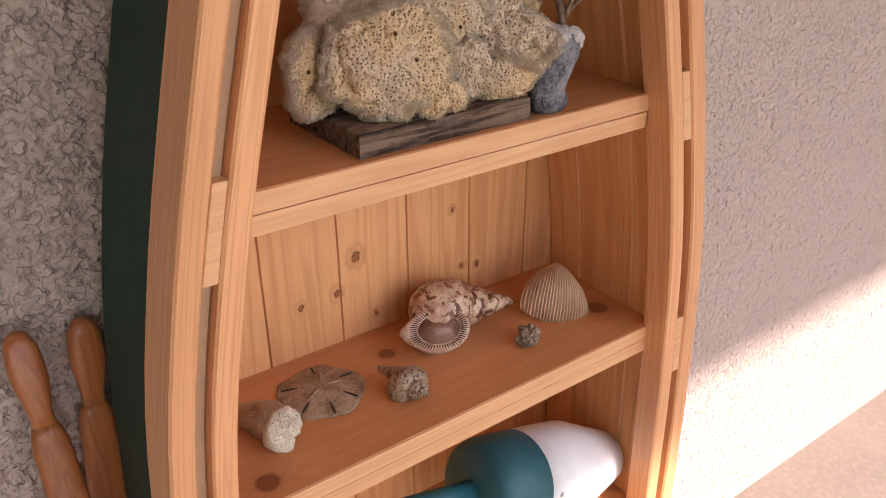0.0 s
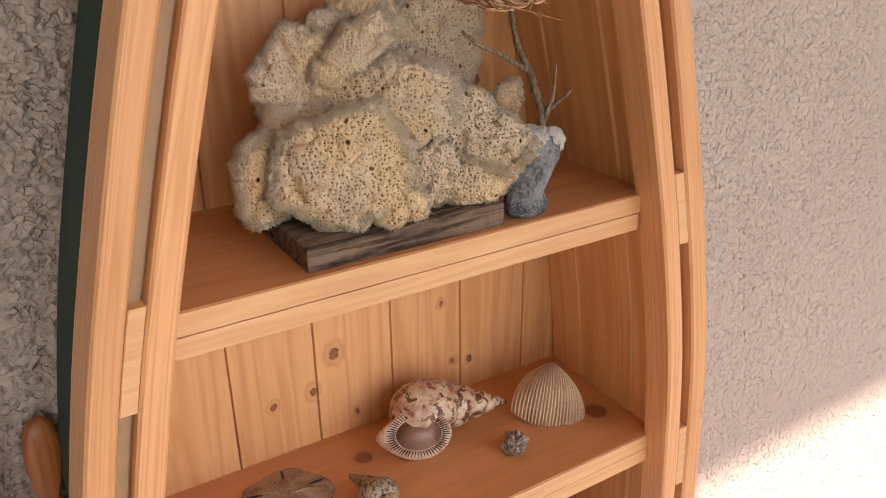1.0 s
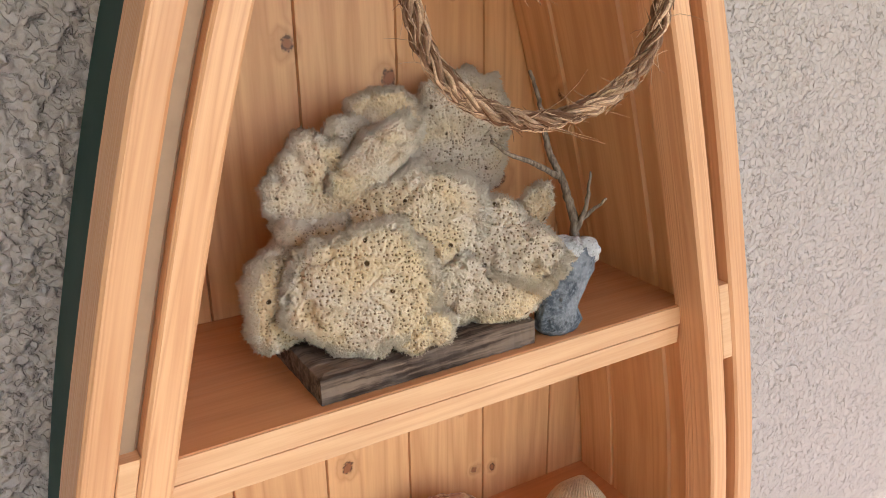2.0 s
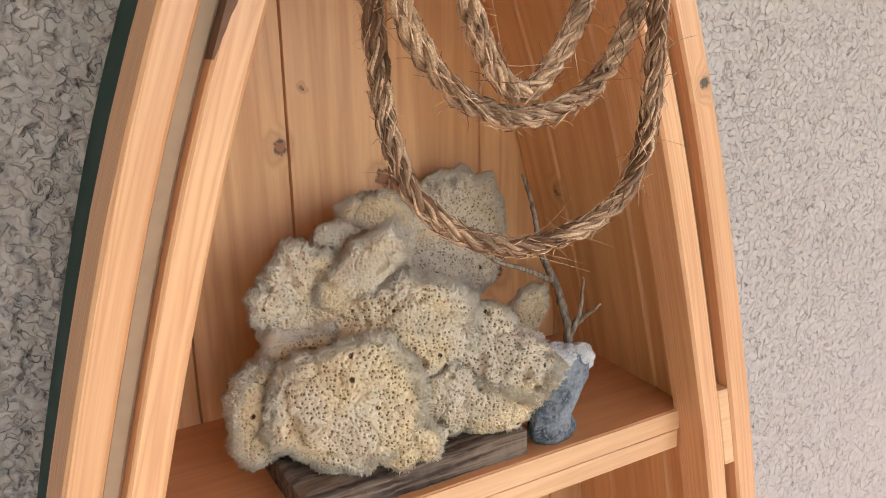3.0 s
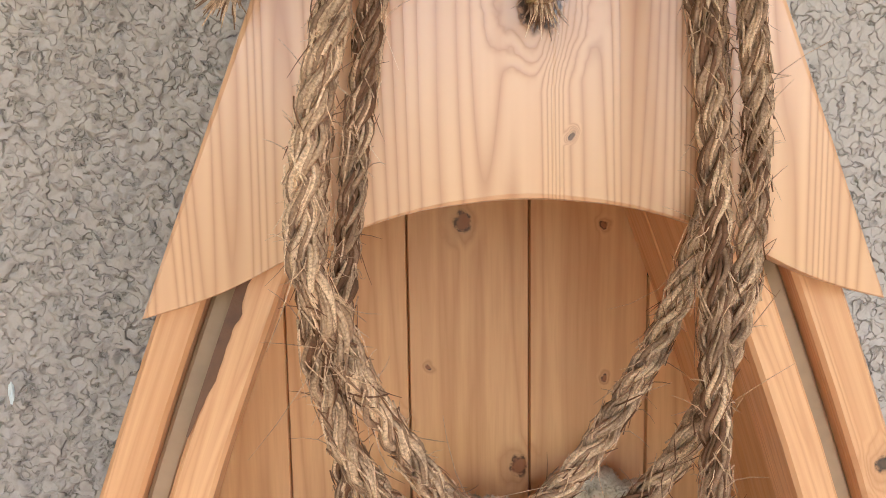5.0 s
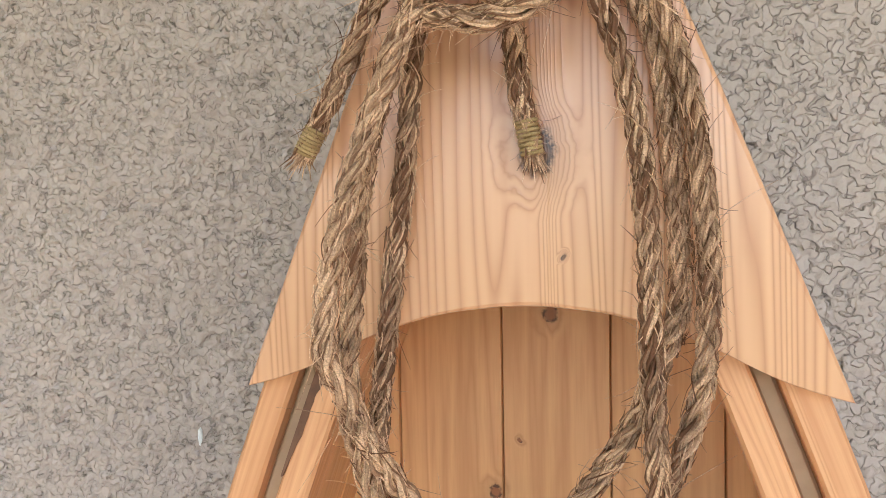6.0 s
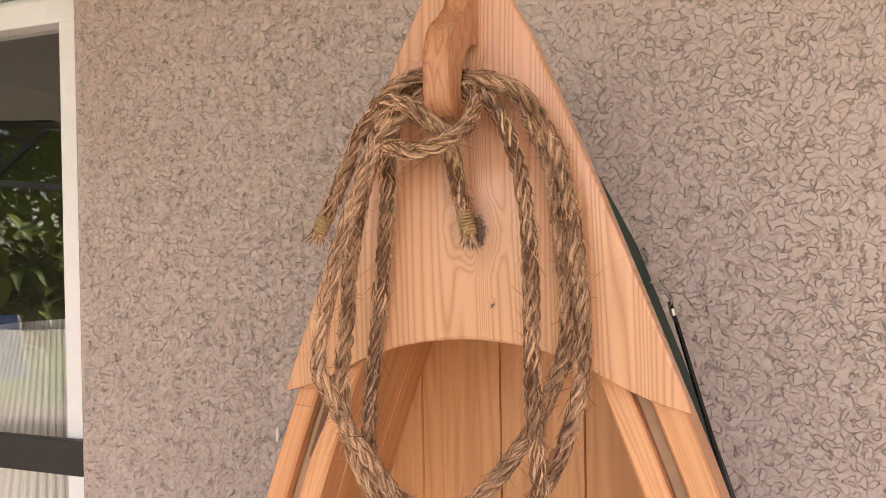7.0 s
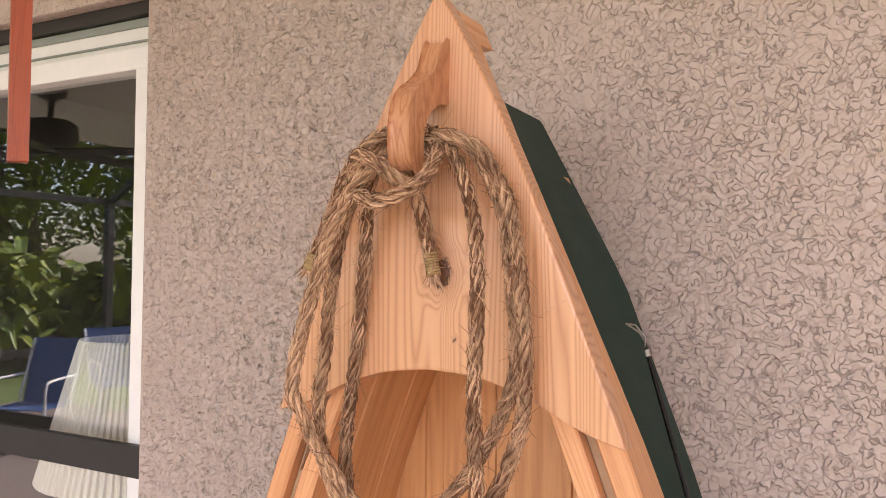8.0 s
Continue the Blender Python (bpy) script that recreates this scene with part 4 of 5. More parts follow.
m_cockle = shell_material("cream_cockle_shell", (0.88, 0.69, 0.46), (0.62, 0.38, 0.20), 0.4, 30.0)
bm = bmesh.new()
umbo, foot = Vector((0.218, 0.146, 0.955)), Vector((0.186, 0.106, 0.9105))
fwd = (foot - umbo).normalized()
across = Vector((0.90, -0.43, 0.0))
across = (across - fwd * across.dot(fwd)).normalized()
swell = across.cross(fwd).normalized()
if swell.y > 0:
    swell = -swell
rings = []
for i in range(40):
    s = (i + 0.5) / 39.5
    ring = []
    for j in range(177):
        f = j / 176 * 2 - 1
        rib = 0.5 + 0.5 * math.cos(f * math.pi * 22)
        reach = 0.074 * s * (1 - 0.22 * f * f)
        bulge = 0.030 * math.sin(math.pi * (0.12 + 0.88 * s) ** 0.75) ** 0.8 * (1 - abs(f) ** 2.6)
        growth = 0.0004 * math.sin(s * 80)
        ring.append(umbo + fwd * reach + across * (f * 0.0435 * math.sin(0.5 * math.pi * min(1.0, s * 1.02)) ** 0.46)
                    + swell * (bulge + (0.0028 * s ** 0.6 + 0.0002) * rib + growth * rib))
    rings.append(ring)
loft(bm, rings, closed=False, caps=False)
bmesh.ops.solidify(bm, geom=bm.faces[:], thickness=0.0016)
for v in bm.verts:
    v.co.z = max(v.co.z, MID + 0.0003)
tagged(part("cockle_shell", bm, m_cockle, None, smooth=True), "cream ribbed cockle shell lying on the shelf", "seashell")

m_dollar = rock("sand_dollar_grit", ((0.40, 0.29, 0.19), (0.25, 0.17, 0.105)), 0.7, 330.0)
m_slot = plain("dark_slot", (0.03, 0.02, 0.014), 0.8)
dollar = thing("sand_dollar", "flat grey-brown dried sand dollar lying on the shelf", "sand dollar")
bm = bmesh.new()
dc = Vector((-0.116, 0.148, MID))
rings = []
for i in range(14):
    s = 1 - i / 14
    ring = []
    for k in range(120):
        a = math.tau * k / 120
        edge = 0.047 * (1 + 0.045 * math.cos(5 * a + 0.6) - 0.05 * max(0.0, math.cos(5 * a + 2.2)) ** 12 + 0.03 * noise.noise((math.cos(a) * 3, math.sin(a) * 3, 2)) + 0.02 * noise.noise((math.cos(a) * 11, math.sin(a) * 11, 2)))
        petal = 0.0022 * max(0.0, math.cos(5 * a + 0.4)) ** 4 * math.exp(-((s - 0.36) / 0.2) ** 2)
        crease = 0.0018 * max(0.0, math.cos(10 * a)) ** 10 * s
        h = 0.0095 - 0.0068 * s ** 1.6 + petal - crease
        ring.append(dc + Vector((math.cos(a) * edge * s, math.sin(a) * edge * s, h)))
    rings.append(ring)
base = [Vector((p.x, p.y, MID + 0.0004)) for p in rings[0]]
loft(bm, [base] + rings)
part("disc", bm, m_dollar, dollar, smooth=True)
for k, r0 in ((0.15, 0.6), (1.35, 0.62), (2.6, 0.6), (3.75, 0.62), (4.55, 0.66), (5.35, 0.62)):
    d = Vector((math.cos(k), math.sin(k), 0))
    pts = [dc + d * 0.047 * r + Vector((0, 0, 0.0103 - 0.0068 * r ** 1.6)) for r in (r0 - 0.06, r0 + 0.08, r0 + 0.22, r0 + 0.30)]
    part("keyhole", tube(bmesh.new(), pts, [0.0006, 0.0011, 0.0012, 0.0006], 6), m_slot, dollar, "dark keyhole slot")

m_whelk = shell_material("grey_brown_whelk", (0.34, 0.225, 0.135), (0.16, 0.095, 0.055), 0.7, 60.0)
m_white_crust = rock("white_pitted_crust", ((0.66, 0.60, 0.47), (0.46, 0.40, 0.30)), 0.95, 330.0)
whelk = thing("whelk_shell", "worn brown whelk shell with a white pitted crown", "seashell")
bm = bmesh.new()
body = [((-0.228, 0.186, 0.924), 0.003), ((-0.221, 0.170, 0.924), 0.0065), ((-0.213, 0.151, 0.925), 0.0085), ((-0.203, 0.135, 0.927), 0.012), ((-0.193, 0.119, 0.929), 0.018), ((-0.187, 0.106, 0.930), 0.020), ((-0.182, 0.096, 0.930), 0.016)]
path = spline([p for p, r in body], 0.002)
rad = list(np.interp(np.linspace(0, len(body) - 1, len(path)), range(len(body)), [r for p, r in body]))
tube(bm, path, rad, 22)
for v in bm.verts:
    v.co += Vector((0, 0, 1)) * 0.0012 * noise.noise(v.co * 120)
    v.co.z = max(v.co.z, MID + 0.0004)
part("body", bm, m_whelk, whelk, smooth=True)
bm = bmesh.new()
wp = axis_pose((-0.185, 0.102, 0.929), (-0.165, 0.062, 0.941), 190)
spiral(bm, wp, 0.022, 0.029, 3.2, 0.13, 8.0, 0.09, 0.05, n_along=110)
for v in bm.verts:
    v.co += Vector((noise.noise(v.co * 300), noise.noise(v.co * 300 + Vector((4, 4, 4))), noise.noise(v.co * 300 + Vector((8, 1, 2))))) * 0.0012
    v.co.z = max(v.co.z, MID + 0.0004)
part("crown", bm, m_white_crust, whelk, "white pitted coiled crown", smooth=True)

m_turban = shell_material("banded_grey_turban", (0.36, 0.26, 0.17), (0.05, 0.028, 0.018), 0.95, 260.0)
turban = thing("turban_shell", "small banded grey turban shell lying on the shelf", "seashell")
bm = bmesh.new()
sp = axis_pose((-0.043, 0.094, 0.926), (-0.036, 0.050, 0.924), 170)
spiral(bm, sp, 0.036, 0.027, 4.2, 0.095, 14.0, 0.014, 0.07)
for v in bm.verts:
    v.co.z = max(v.co.z, MID + 0.0004)
part("spire", bm, m_turban, turban, smooth=True)
path = spline([(-0.043, 0.094, 0.926), (-0.044, 0.110, 0.924), (-0.048, 0.124, 0.922), (-0.052, 0.134, 0.922)], 0.002)
part("snout", tube(bmesh.new(), path, [0.0135 - 0.0105 * i / (len(path) - 1) for i in range(len(path))], 14), m_turban, turban, smooth=True)

m_barnacle = rock("grey_barnacle", ((0.46, 0.37, 0.29), (0.16, 0.11, 0.08)), 0.8, 260.0)
tagged(part("barnacle", lump((0.124, 0.086, 0.920), (0.0135, 0.0120, 0.0135), 6.0, 5, 0.34, 2.2, MID + 0.0004), m_barnacle, None, smooth=True), "small rough grey barnacle lump on the shelf", "seashell")

# ---- lower shelf: net float ----
LOW = 0.61
m_teal = plain("worn_teal_paint", (0.008, 0.10, 0.125), 0.5, vary=0.3, scale=60)
m_bw = plain("worn_white_paint", (0.80, 0.81, 0.82), 0.5, vary=0.22, scale=30)
m_nail = plain("galvanised_nail", (0.35, 0.34, 0.33), 0.4, 0.9)
buoy = thing("lobster_buoy", "wooden lobster buoy painted teal and white, lying on the lower shelf", "buoy")
ba, bb = Vector((0.040, 0.082, 0.730)), Vector((0.296, 0.088, 0.650))
bx = (bb - ba).normalized()


def turned(stations, n=40):
    """A turned body along the float's axis from (distance, radius) stations."""
    s = bx.orthogonal().normalized()
    u = bx.cross(s)
    return [[ba + bx * d + (s * math.cos(math.tau * k / n) + u * math.sin(math.tau * k / n)) * r for k in range(n)] for d, r in stations]


part("teal_half", loft(bmesh.new(), turned([(-0.004, 0.030), (0.0, 0.050), (0.007, 0.059), (0.018, 0.0625), (0.05, 0.0635), (0.078, 0.0635)])), m_teal, buoy, "worn teal painted half", smooth=True)
part("white_half", loft(bmesh.new(), turned([(0.0782, 0.0635), (0.13, 0.0635), (0.160, 0.0632), (0.168, 0.0622), (0.176, 0.0595), (0.20, 0.0525), (0.254, 0.0365), (0.261, 0.0325), (0.264, 0.026), (0.265, 0.010)])), m_bw, buoy, "worn white painted half", smooth=True)
part("spindle", tube(bmesh.new(), [ba - bx * 0.20, ba - bx * 0.195, ba - bx * 0.05, ba + bx * 0.01], [0.010, 0.0125, 0.014, 0.015], 18), m_teal, buoy, "teal spindle", smooth=True)
for d, ang in ((0.10, 0.25), (0.175, 0.95)):
    s = Vector((0, -math.cos(ang), math.sin(ang)))
    p = ba + bx * d + s * 0.0625
    part("nail", tube(bmesh.new(), [p - s * 0.004, p + s * 0.0012, p + s * 0.0022], [0.0036, 0.0036, 0.002], 10), m_nail, buoy, "grey nail head")

bm, rng = bmesh.new(), random.Random(8)
tip = ba + bx * 0.262
for _ in range(16):
    o = Vector((rng.gauss(0, 0.004), rng.gauss(0, 0.004), rng.gauss(0, 0.004)))
    way = Vector((rng.uniform(-0.3, 0.5), rng.uniform(-1.0, 0.0), rng.uniform(-0.6, 1.0))).normalized()
    long = rng.uniform(0.015, 0.045)
    tube(bm, spline([tip + o, tip + o + way * long * 0.5 + Vector((0.004, 0, 0.003)), tip + o + way * long], 0.004), 0.0007, 4)
part("frayed_twine", bm, m_bw, buoy, "pale frayed twine at the tip")

# ---- beside the bookcase ----
m_paddle = pine("varnished_paddle", (0.46, 0.16, 0.046), (0.25, 0.068, 0.018), stretch=(45, 45, 3), contrast=0.6, rough=0.35)


def paddle(top, foot, tilt):
    """A short wooden paddle with a swollen grip, leaning on the wall."""
    p = thing("canoe_paddle", "varnished reddish-brown wooden paddle leaning on the stucco wall", "paddle", "paddles by the bookcase")
    t, f = Vector(top), Vector(foot)
    d = (f - t).normalized()
    s = Vector((1, 0, 0)) - d * d.x
    s = (Matrix.Rotation(tilt, 3, "Z") @ s).normalized()
    n = d.cross(s).normalized()
    L = (f - t).length

    def ring(l, w, th):
        return [t + d * l + s * (math.copysign(abs(math.cos(a)) ** 0.5, math.cos(a)) * w) + n * (math.copysign(abs(math.sin(a)) ** 0.6, math.sin(a)) * th) for a in (math.tau * k / 20 for k in range(20))]

    part("grip", loft(bmesh.new(), [ring(l, w, th) for l, w, th in ((0.0, 0.003, 0.003), (0.004, 0.0095, 0.008), (0.014, 0.0145, 0.0105), (0.03, 0.0165, 0.011), (0.05, 0.0165, 0.011), (0.068, 0.0135, 0.0105), (0.084, 0.0105, 0.0098), (0.096, 0.0112, 0.0096))]), m_paddle, p, smooth=True)
    part("shaft", loft(bmesh.new(), [ring(l, w, th) for l, w, th in ((0.096, 0.0112, 0.0096), (0.106, 0.0152, 0.0095), (0.118, 0.0174, 0.0095), (0.18, 0.0182, 0.0098), (0.40, 0.018, 0.010), (0.55, 0.017, 0.010))]), m_paddle, p, smooth=True)
    part("blade", loft(bmesh.new(), [ring(l * L, w, th) for l, w, th in ((0.55 / L, 0.017, 0.010), (0.62, 0.03, 0.008), (0.70, 0.056, 0.006), (0.85, 0.064, 0.005), (0.96, 0.06, 0.0045), (0.995, 0.04, 0.004), (1.0, 0.01, 0.003))]), m_paddle, p, smooth=True)


paddle((-0.372, 0.255, 1.030), (-0.360, -0.040, 0.0), 0.0)
paddle((-0.313, 0.258, 1.022), (-0.395, 0.215, 0.0), 0.05)

m_rod = plain("black_rod_lacquer", (0.012, 0.012, 0.013), 0.3)
m_steel = plain("bright_steel", (0.6, 0.58, 0.55), 0.3, 1.0)
rod = thing("fishing_rod", "slim black fishing rod leaning between hull and wall", "fishing rod")
ra, rb = Vector((0.143, 0.160, 1.645)), Vector((0.60, 0.235, 0.003))
part("blank", tube(bmesh.new(), [ra.lerp(rb, t) for t in (0, 0.3, 0.7, 1.0)], [0.0022, 0.0032, 0.0048, 0.006], 10), m_rod, rod, smooth=True)
for t in (0.0, 0.16, 0.36):
    p = ra.lerp(rb, t)
    part("guide", tube(bmesh.new(), [p + Vector((0, 0, -0.006)), p + Vector((0.002, -0.006, 0.006)), p + Vector((-0.006, -0.012, 0.018)), p + Vector((-0.016, -0.010, 0.019)), p + Vector((-0.004, -0.004, 0.010)), p + Vector((0.001, 0, 0.0))], 0.0011, 6), m_steel, rod, "bright steel line guide")
    part("thread_wrap", tube(bmesh.new(), [p.lerp(rb, 0.004), p.lerp(rb, 0.008)], 0.0031, 10), m_steel, rod, "silver thread wrap")

m_chip = plain("bare_white_plaster", (0.8, 0.79, 0.76), 0.8)
tagged(part("plaster_chip", lump((-0.369, WALL_Y - 0.0005, 1.455), (0.0022, 0.0022, 0.010), 2.0, 3, 0.35, 2.0), m_chip), "small white chip in the stucco paint", "wall mark")

# ---- sliding door ----
GLASS_Y = 0.325


def glass():
    """Clear pane: see-through, with a mirror gloss that grows at a slant."""
    m = Nodes("door_glass", 0.0)
    clear, gloss = m.nt.nodes.new("ShaderNodeBsdfTransparent"), m.nt.nodes.new("ShaderNodeBsdfGlossy")
    slant, mixed = m.nt.nodes.new("ShaderNodeLayerWeight"), m.nt.nodes.new("ShaderNodeMixShader")
    clear.inputs[0].default_value = (0.95, 0.97, 0.965, 1)
    gloss.inputs["Roughness"].default_value = 0.0
    slant.inputs["Blend"].default_value = 0.5
    m.put(mixed.inputs[0], m.math("MULTIPLY_ADD", m.math("POWER", slant.outputs["Facing"], 3.0), 0.5, 0.085))
    m.put(mixed.inputs[1], clear.outputs[0])
    m.put(mixed.inputs[2], gloss.outputs[0])
    m.put(m.nt.nodes["Material Output"].inputs[0], mixed.outputs[0])
    return m.mat


m_glass = glass()
m_alu = plain("weathered_aluminium", (0.30, 0.33, 0.30), 0.5, 0.4)
door = tagged(new("door_1"), "white-framed sliding glass door with a dark screen bar", "sliding door", kind="structure")
F0, F1 = -3.9, DOOR_X
part("stile", slab(bmesh.new(), (-0.757, 0.298, 0.03), (F1, 0.345, 2.05), 0.003), m_white, door, "white painted stile")
part("stile", slab(bmesh.new(), (F0, 0.298, 0.03), (F0 + 0.06, 0.345, 2.05), 0.003), m_white, door, "white painted stile")
part("stile", slab(bmesh.new(), (-2.33, 0.300, 0.03), (-2.25, 0.345, 2.05), 0.003), m_white, door, "white painted stile")
part("head_rail", slab(bmesh.new(), (F0, 0.297, 2.048), (F1, 0.346, 2.086), 0.003), m_white, door, "white painted head rail")
part("head_frame", slab(bmesh.new(), (F0, 0.318, 2.088), (F1, 0.40, 2.140), 0.002), m_white, door, "white outer frame")
part("screen_track", slab(bmesh.new(), (F0, 0.300, 2.142), (F1, 0.40, 2.1655), 0.002), m_dark, door, "dark bronze screen track")
part("head_gasket", slab(bmesh.new(), (F0, 0.312, 2.126), (F1, 0.3175, 2.1405), 0.001), m_alu, door, "grey weathered aluminium strip")
part("head_gasket", slab(bmesh.new(), (F0, 0.3135, 2.100), (F1, 0.3175, 2.104), 0.001), m_alu, door, "grey weathered aluminium strip")
part("sill", slab(bmesh.new(), (F0, 0.28, 0.001), (F1, 0.40, 0.03), 0.003), m_white, door, "white door sill")
part("screen_bar", slab(bmesh.new(), (F0, 0.281, 1.366), (F1, 0.2955, 1.419), 0.002), m_dark, door, "dark bronze screen door bar")
pane = part("pane", slab(bmesh.new(), (F0 + 0.06, GLASS_Y, 0.03), (-0.768, GLASS_Y + 0.005, 2.048), 0), m_glass, door, "clear reflecting glass")
pane.visible_shadow = False

# the room behind the glass; its lack of light is put into darkened paint
m_room = plain("shade_darkened_room_paint", (0.16, 0.14, 0.12), 0.8, vary=0.1)
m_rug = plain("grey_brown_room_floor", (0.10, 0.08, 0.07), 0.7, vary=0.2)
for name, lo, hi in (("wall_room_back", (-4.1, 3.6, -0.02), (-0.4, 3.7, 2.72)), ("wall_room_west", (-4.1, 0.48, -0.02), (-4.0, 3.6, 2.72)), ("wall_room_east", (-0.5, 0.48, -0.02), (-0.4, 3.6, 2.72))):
    tagged(part(name, slab(bmesh.new(), lo, hi, 0), m_room), "beige wall of the room behind the glass, darkened to look unlit", "wall", kind="structure")
tagged(part("ceiling_room", slab(bmesh.new(), (-4.1, 0.48, 2.72), (-0.4, 3.7, 2.8), 0), m_room), "ceiling of the room behind the glass, darkened to look unlit", "ceiling", kind="structure")
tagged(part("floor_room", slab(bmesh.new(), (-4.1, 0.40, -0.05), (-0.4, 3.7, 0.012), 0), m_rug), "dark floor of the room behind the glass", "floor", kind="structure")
m_shade = plain("cream_pleated_cloth", (0.84, 0.78, 0.67), 0.85, vary=0.1, scale=80)
lamp = thing("table_lamp", "unlit lamp with a cream pleated shade behind the glass door", "lamp")
lc = Vector((-1.02, 0.54))
rings = []
for z, r in ((1.275, 0.186), (1.279, 0.188), (1.42, 0.149), (1.557, 0.111), (1.561, 0.109)):
    ring = []
    for k in range(320):
        a = math.tau * k / 320
        q = r + 0.0028 * (1 if k % 4 in (0, 1) else -1)
        ring.append((lc.x + math.cos(a) * q, lc.y + math.sin(a) * q, z))
    rings.append(ring)
bm = loft(bmesh.new(), rings, caps=False)
part("shade", bm, m_shade, lamp, "cream pleated shade")
part("base", tube(bmesh.new(), [(lc.x, lc.y, z) for z in (0.78, 0.80, 0.86, 1.0, 1.12, 1.2, 1.36)], [0.075, 0.08, 0.05, 0.07, 0.05, 0.012, 0.010], 24), m_dark, lamp, "dark turned base", smooth=True)
table = thing("side_table", "dark side table under the lamp", "table")
part("tabletop", slab(bmesh.new(), (-1.32, 0.42, 0.755), (-0.72, 0.90, 0.78), 0.004), m_dark, table)
for x in (-1.29, -0.75):
    for y in (0.45, 0.87):
        part("leg", slab(bmesh.new(), (x - 0.02, y - 0.02, 0.012), (x + 0.02, y + 0.02, 0.755), 0.003), m_dark, table)

# stained bar hung from the porch ceiling
m_orange = pine("orange_stained_wood", (0.46, 0.085, 0.018), (0.26, 0.045, 0.012), stretch=(60, 60, 4), contrast=0.4)
bar = thing("hanging_wooden_bar", "orange-stained square wooden bar hung from the porch ceiling", "ornament")
part("bar", loft(bmesh.new(), [[(-0.636 + x, -0.004 + y, z) for x, y in ((0, 0), (0.021, -0.012), (0.034, 0.008), (0.013, 0.02))] for z in (1.846, 1.849, 2.30, 2.303)]), m_orange, bar)
part("cord", tube(bmesh.new(), [(-0.618, 0.004, 2.30), (-0.618, 0.004, 2.70)], 0.0015, 6), m_dark, bar, "thin dark cord")

# ---- porch, garden and pool cage, seen in the glass ----
fan = thing("ceiling_fan", "dark bronze ceiling fan under the porch roof", "ceiling fan")
FX, FY = -3.71, -1.57
part("canopy", tube(bmesh.new(), [(FX, FY, z) for z in (2.70, 2.66, 2.63)], [0.085, 0.08, 0.03], 24), m_dark, fan, smooth=True)
part("downrod", tube(bmesh.new(), [(FX, FY, 2.66), (FX, FY, 2.50)], 0.018, 10), m_dark, fan)
part("motor", tube(bmesh.new(), [(FX, FY, z) for z in (2.53, 2.52, 2.49, 2.42, 2.385, 2.37)], [0.05, 0.11, 0.145, 0.15, 0.13, 0.06], 32), m_dark, fan, smooth=True)
for k in range(5):
    t = pose(FX, FY, 2.345, 0, 0, 50 + 72 * k)
    bm = slab(bmesh.new(), (0.05, -0.055, -0.006), (0.68, 0.055, 0.004), 0.003)
    bm.transform(t @ pose(0, 0, 0, 11, 0, 0))
    part("blade", bm, m_dark, fan, "dark fan blade")

cage = thing("pool_cage", "dark bronze aluminium pool cage beyond the porch", "screen enclosure")
for y in (-9.5, -7.2, -4.95, -2.6, -0.3):
    part("post", slab(bmesh.new(), (-7.45, y - 0.04, -0.05), (-7.37, y + 0.04, 2.42), 0.002), m_dark, cage)
    part("roof_beam", tube(bmesh.new(), [(-7.41, y, 2.42), (-6.0, y, 3.3), (-4.6, y, 3.35)], 0.04, 4), m_dark, cage)
for z in (0.75, 2.40):
    part("rail", slab(bmesh.new(), (-7.445, -9.5, z), (-7.375, -0.3, z + 0.07), 0.002), m_dark, cage)

m_sling = plain("blue_sling_cloth", (0.045, 0.11, 0.27), 0.7, vary=0.2)


def patio_chair():
    c = thing("patio_chair", "white tubular patio chair with a blue sling seat", "chair", "patio chairs")
    for s in (-0.28, 0.28):
        part("side_frame", tube(bmesh.new(), spline([(s, 0.26, 0.0), (s, 0.27, 0.4), (s, 0.25, 0.61), (s, 0.16, 0.65), (s, -0.2, 0.66)], 0.02), 0.014, 8), m_white, c, "white tube frame", smooth=True)
        part("back_frame", tube(bmesh.new(), spline([(s * 0.92, -0.34, 0.0), (s * 0.92, -0.14, 0.38), (s * 0.92, -0.22, 0.66), (s * 0.92, -0.34, 0.98)], 0.02), 0.014, 8), m_white, c, "white tube frame", smooth=True)
    part("seat", slab(bmesh.new(), (-0.25, -0.18, 0.39), (0.25, 0.27, 0.402), 0.004), m_sling, c, "blue sling cloth")
    bm = slab(bmesh.new(), (-0.25, -0.006, 0.0), (0.25, 0.006, 0.62), 0.004)
    bm.transform(pose(0, -0.17, 0.40, 17, 0, 0))
    part("backrest", bm, m_sling, c, "blue sling cloth")
    return c


chair = patio_chair()
chair.matrix_basis = pose(-6.5, -3.45, 0, 0, 0, -20)
copy_thing(chair, pose(-7.05, -4.82, 0, 0, 0, -70))

m_fence = plain("red_brown_fence", (0.16, 0.065, 0.045), 0.8, vary=0.3, scale=8)
fence = thing("garden_fence", "red-brown board fence at the end of the garden", "fence")
for i in range(70):
    part("board", slab(bmesh.new(), (-13.55, -16.0 + i * 0.24, -0.06), (-13.5, -15.78 + i * 0.24, 1.35), 0.004), m_fence, fence)


def leaves(name, colour):
    m = Nodes(name, 0.5)
    r = m.noise(m.pos, 3.0, 2.0)
    m.put(m.bsdf.inputs["Transmission Weight"], 0.0)
    return m.done(m.mix(m.ramp(r, 0.3, 0.7), colour, (colour[0] * 2.6, colour[1] * 1.7, colour[2])))


m_leaf = leaves("garden_leaves", (0.10, 0.17, 0.028))
m_bark = plain("garden_bark", (0.12, 0.09, 0.06), 0.9, vary=0.4)


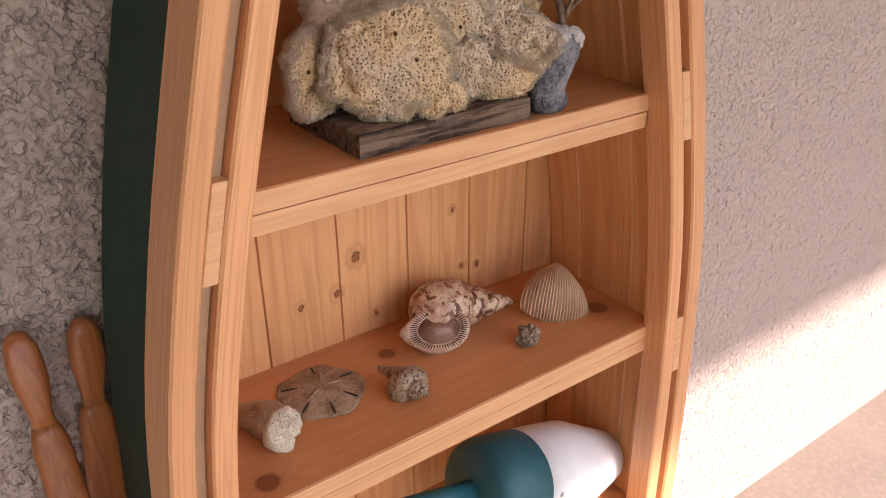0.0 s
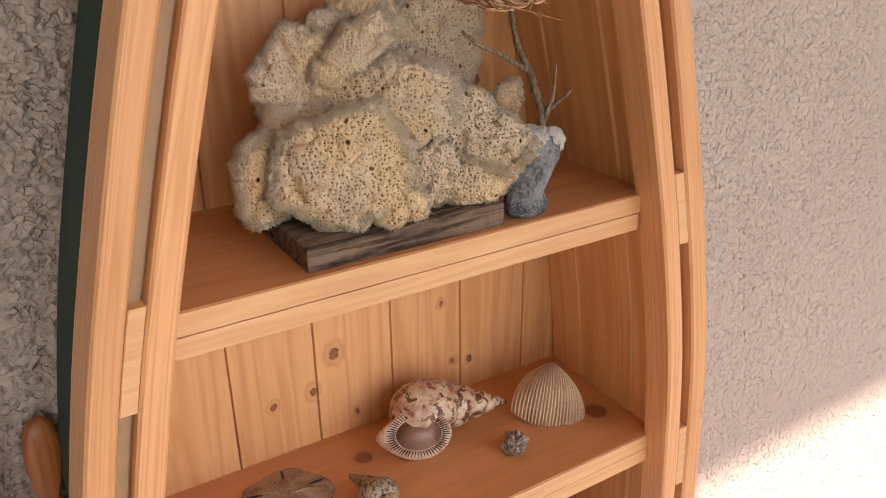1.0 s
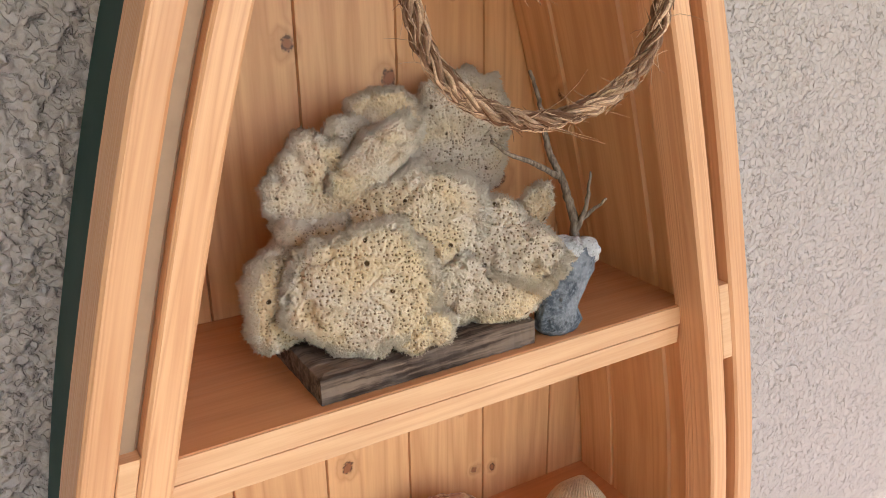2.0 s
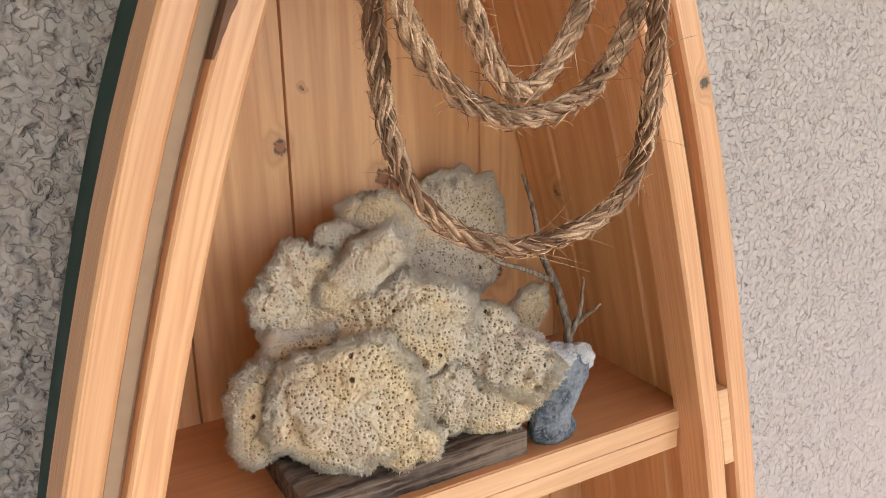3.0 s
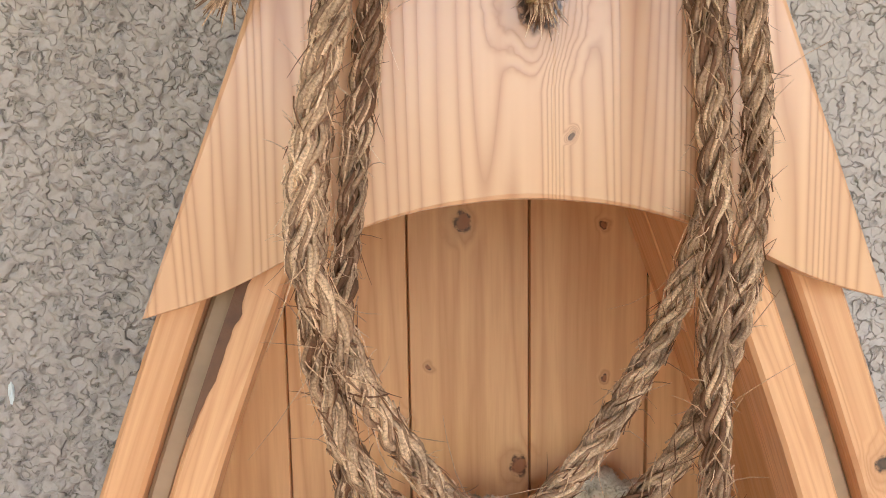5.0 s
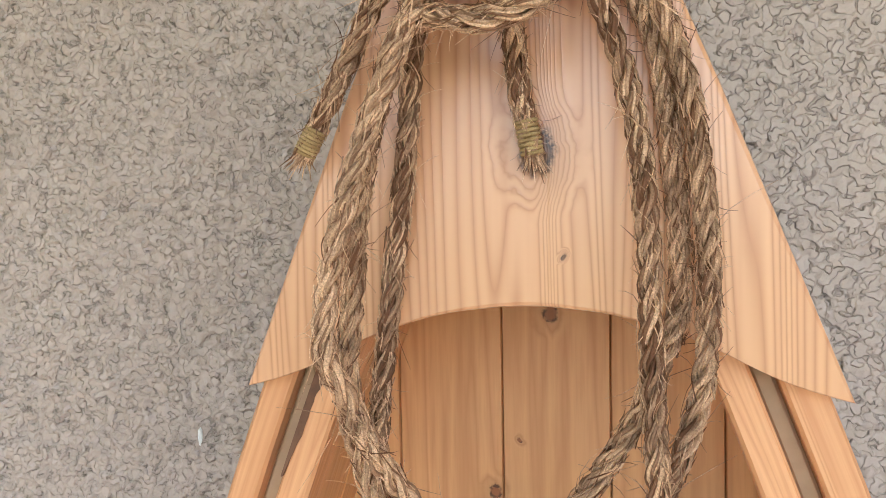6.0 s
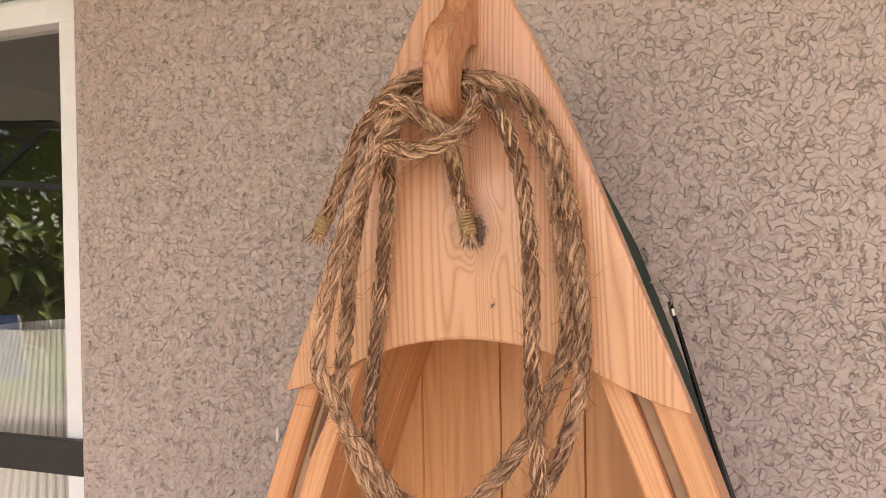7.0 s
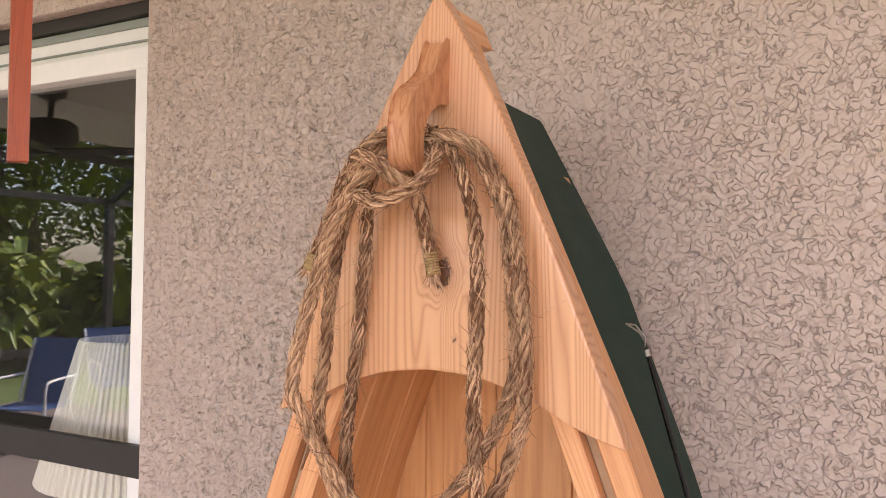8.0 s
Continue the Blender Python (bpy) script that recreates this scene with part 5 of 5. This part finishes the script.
def plant(x, y, height, count, broad, seed):
    """A garden plant: a tapered stem and many curved leaves."""
    rng = random.Random(seed)
    p = thing("garden_plant", "broad-leaved green tropical garden plant", "plant", "garden plants")
    part("trunk", tube(bmesh.new(), spline([(x, y, -0.06), (x + 0.05, y, height * 0.35), (x - 0.03, y + 0.04, height * 0.62)], 0.1), 0.05, 8), m_bark, p)
    bm = bmesh.new()
    for _ in range(count):
        a, up = rng.random() * math.tau, rng.random()
        o = Vector((x + rng.gauss(0, 0.25), y + rng.gauss(0, 0.25), height * (0.12 + 0.55 * rng.random())))
        d = Vector((math.cos(a), math.sin(a), 0))
        L, w = height * (0.25 + 0.35 * rng.random()), broad * (0.6 + 0.7 * rng.random())
        s = Vector((-d.y, d.x, 0))
        prev = None
        for t in (0, 0.25, 0.5, 0.75, 1.0):
            c = o + d * L * t * (0.5 + 0.4 * up) + Vector((0, 0, L * (0.9 * t - 0.75 * t * t * (0.5 + up))))
            h = w * math.sin(math.pi * (0.08 + 0.9 * t))
            row = (bm.verts.new(c + s * h), bm.verts.new(c + Vector((0, 0, -h * 0.3))), bm.verts.new(c - s * h))
            if prev:
                bm.faces.new((prev[0], prev[1], row[1], row[0]))
                bm.faces.new((prev[1], prev[2], row[2], row[1]))
            prev = row
    part("crown", bm, m_leaf, p)


for i in range(11):
    plant(-11.6 - 0.9 * ((i * 7) % 3) * 0.5, -12.5 + i * 1.05, 2.1 + 0.7 * ((i * 5) % 4) / 3, 130, 0.10 + 0.05 * (i % 3), i)


def tree(x, y, h, seed):
    rng = random.Random(seed)
    t = thing("garden_tree", "tall leafy green tree beyond the fence", "tree", "trees beyond the fence")
    bm = tube(bmesh.new(), [(x, y, -0.06), (x + 0.1, y, h * 0.3), (x, y + 0.15, h * 0.6), (x, y, h * 0.85)], [0.2, 0.15, 0.1, 0.04], 10)
    for k in range(6):
        a = rng.random() * math.tau
        z = h * (0.35 + 0.08 * k)
        tube(bm, [(x, y + 0.1, z), (x + math.cos(a) * h * 0.12, y + math.sin(a) * h * 0.12, z + h * 0.1), (x + math.cos(a) * h * 0.24, y + math.sin(a) * h * 0.24, z + h * 0.14)], [0.07, 0.05, 0.02], 6)
    part("trunk", bm, m_bark, t)
    bm = bmesh.new()
    for c in range(62):
        cc = Vector((x + rng.gauss(0, h * 0.16), y + rng.gauss(0, h * 0.16), h * (0.38 + 0.6 * rng.random())))
        for _ in range(60):
            o = cc + Vector((rng.gauss(0, 0.4), rng.gauss(0, 0.4), rng.gauss(0, 0.3)))
            n = Vector((rng.gauss(0, 1), rng.gauss(0, 1), rng.gauss(0, 1))).normalized() * 0.10
            s = n.orthogonal().normalized() * 0.06
            bm.faces.new([bm.verts.new(q) for q in (o - n, o + s, o + n, o - s)])
    part("crown", bm, m_leaf, t)


for i, (x, y, h) in enumerate(((-17, -15, 7.5), (-19, -11, 8.5), (-17.5, -7.5, 7.0), (-21, -4.0, 9.0), (-20, -18, 9.0), (-15.6, -9.6, 6.0), (-15.8, -12.8, 6.2), (-16, -5.6, 6.0))):
    tree(x, y, h, 40 + i)
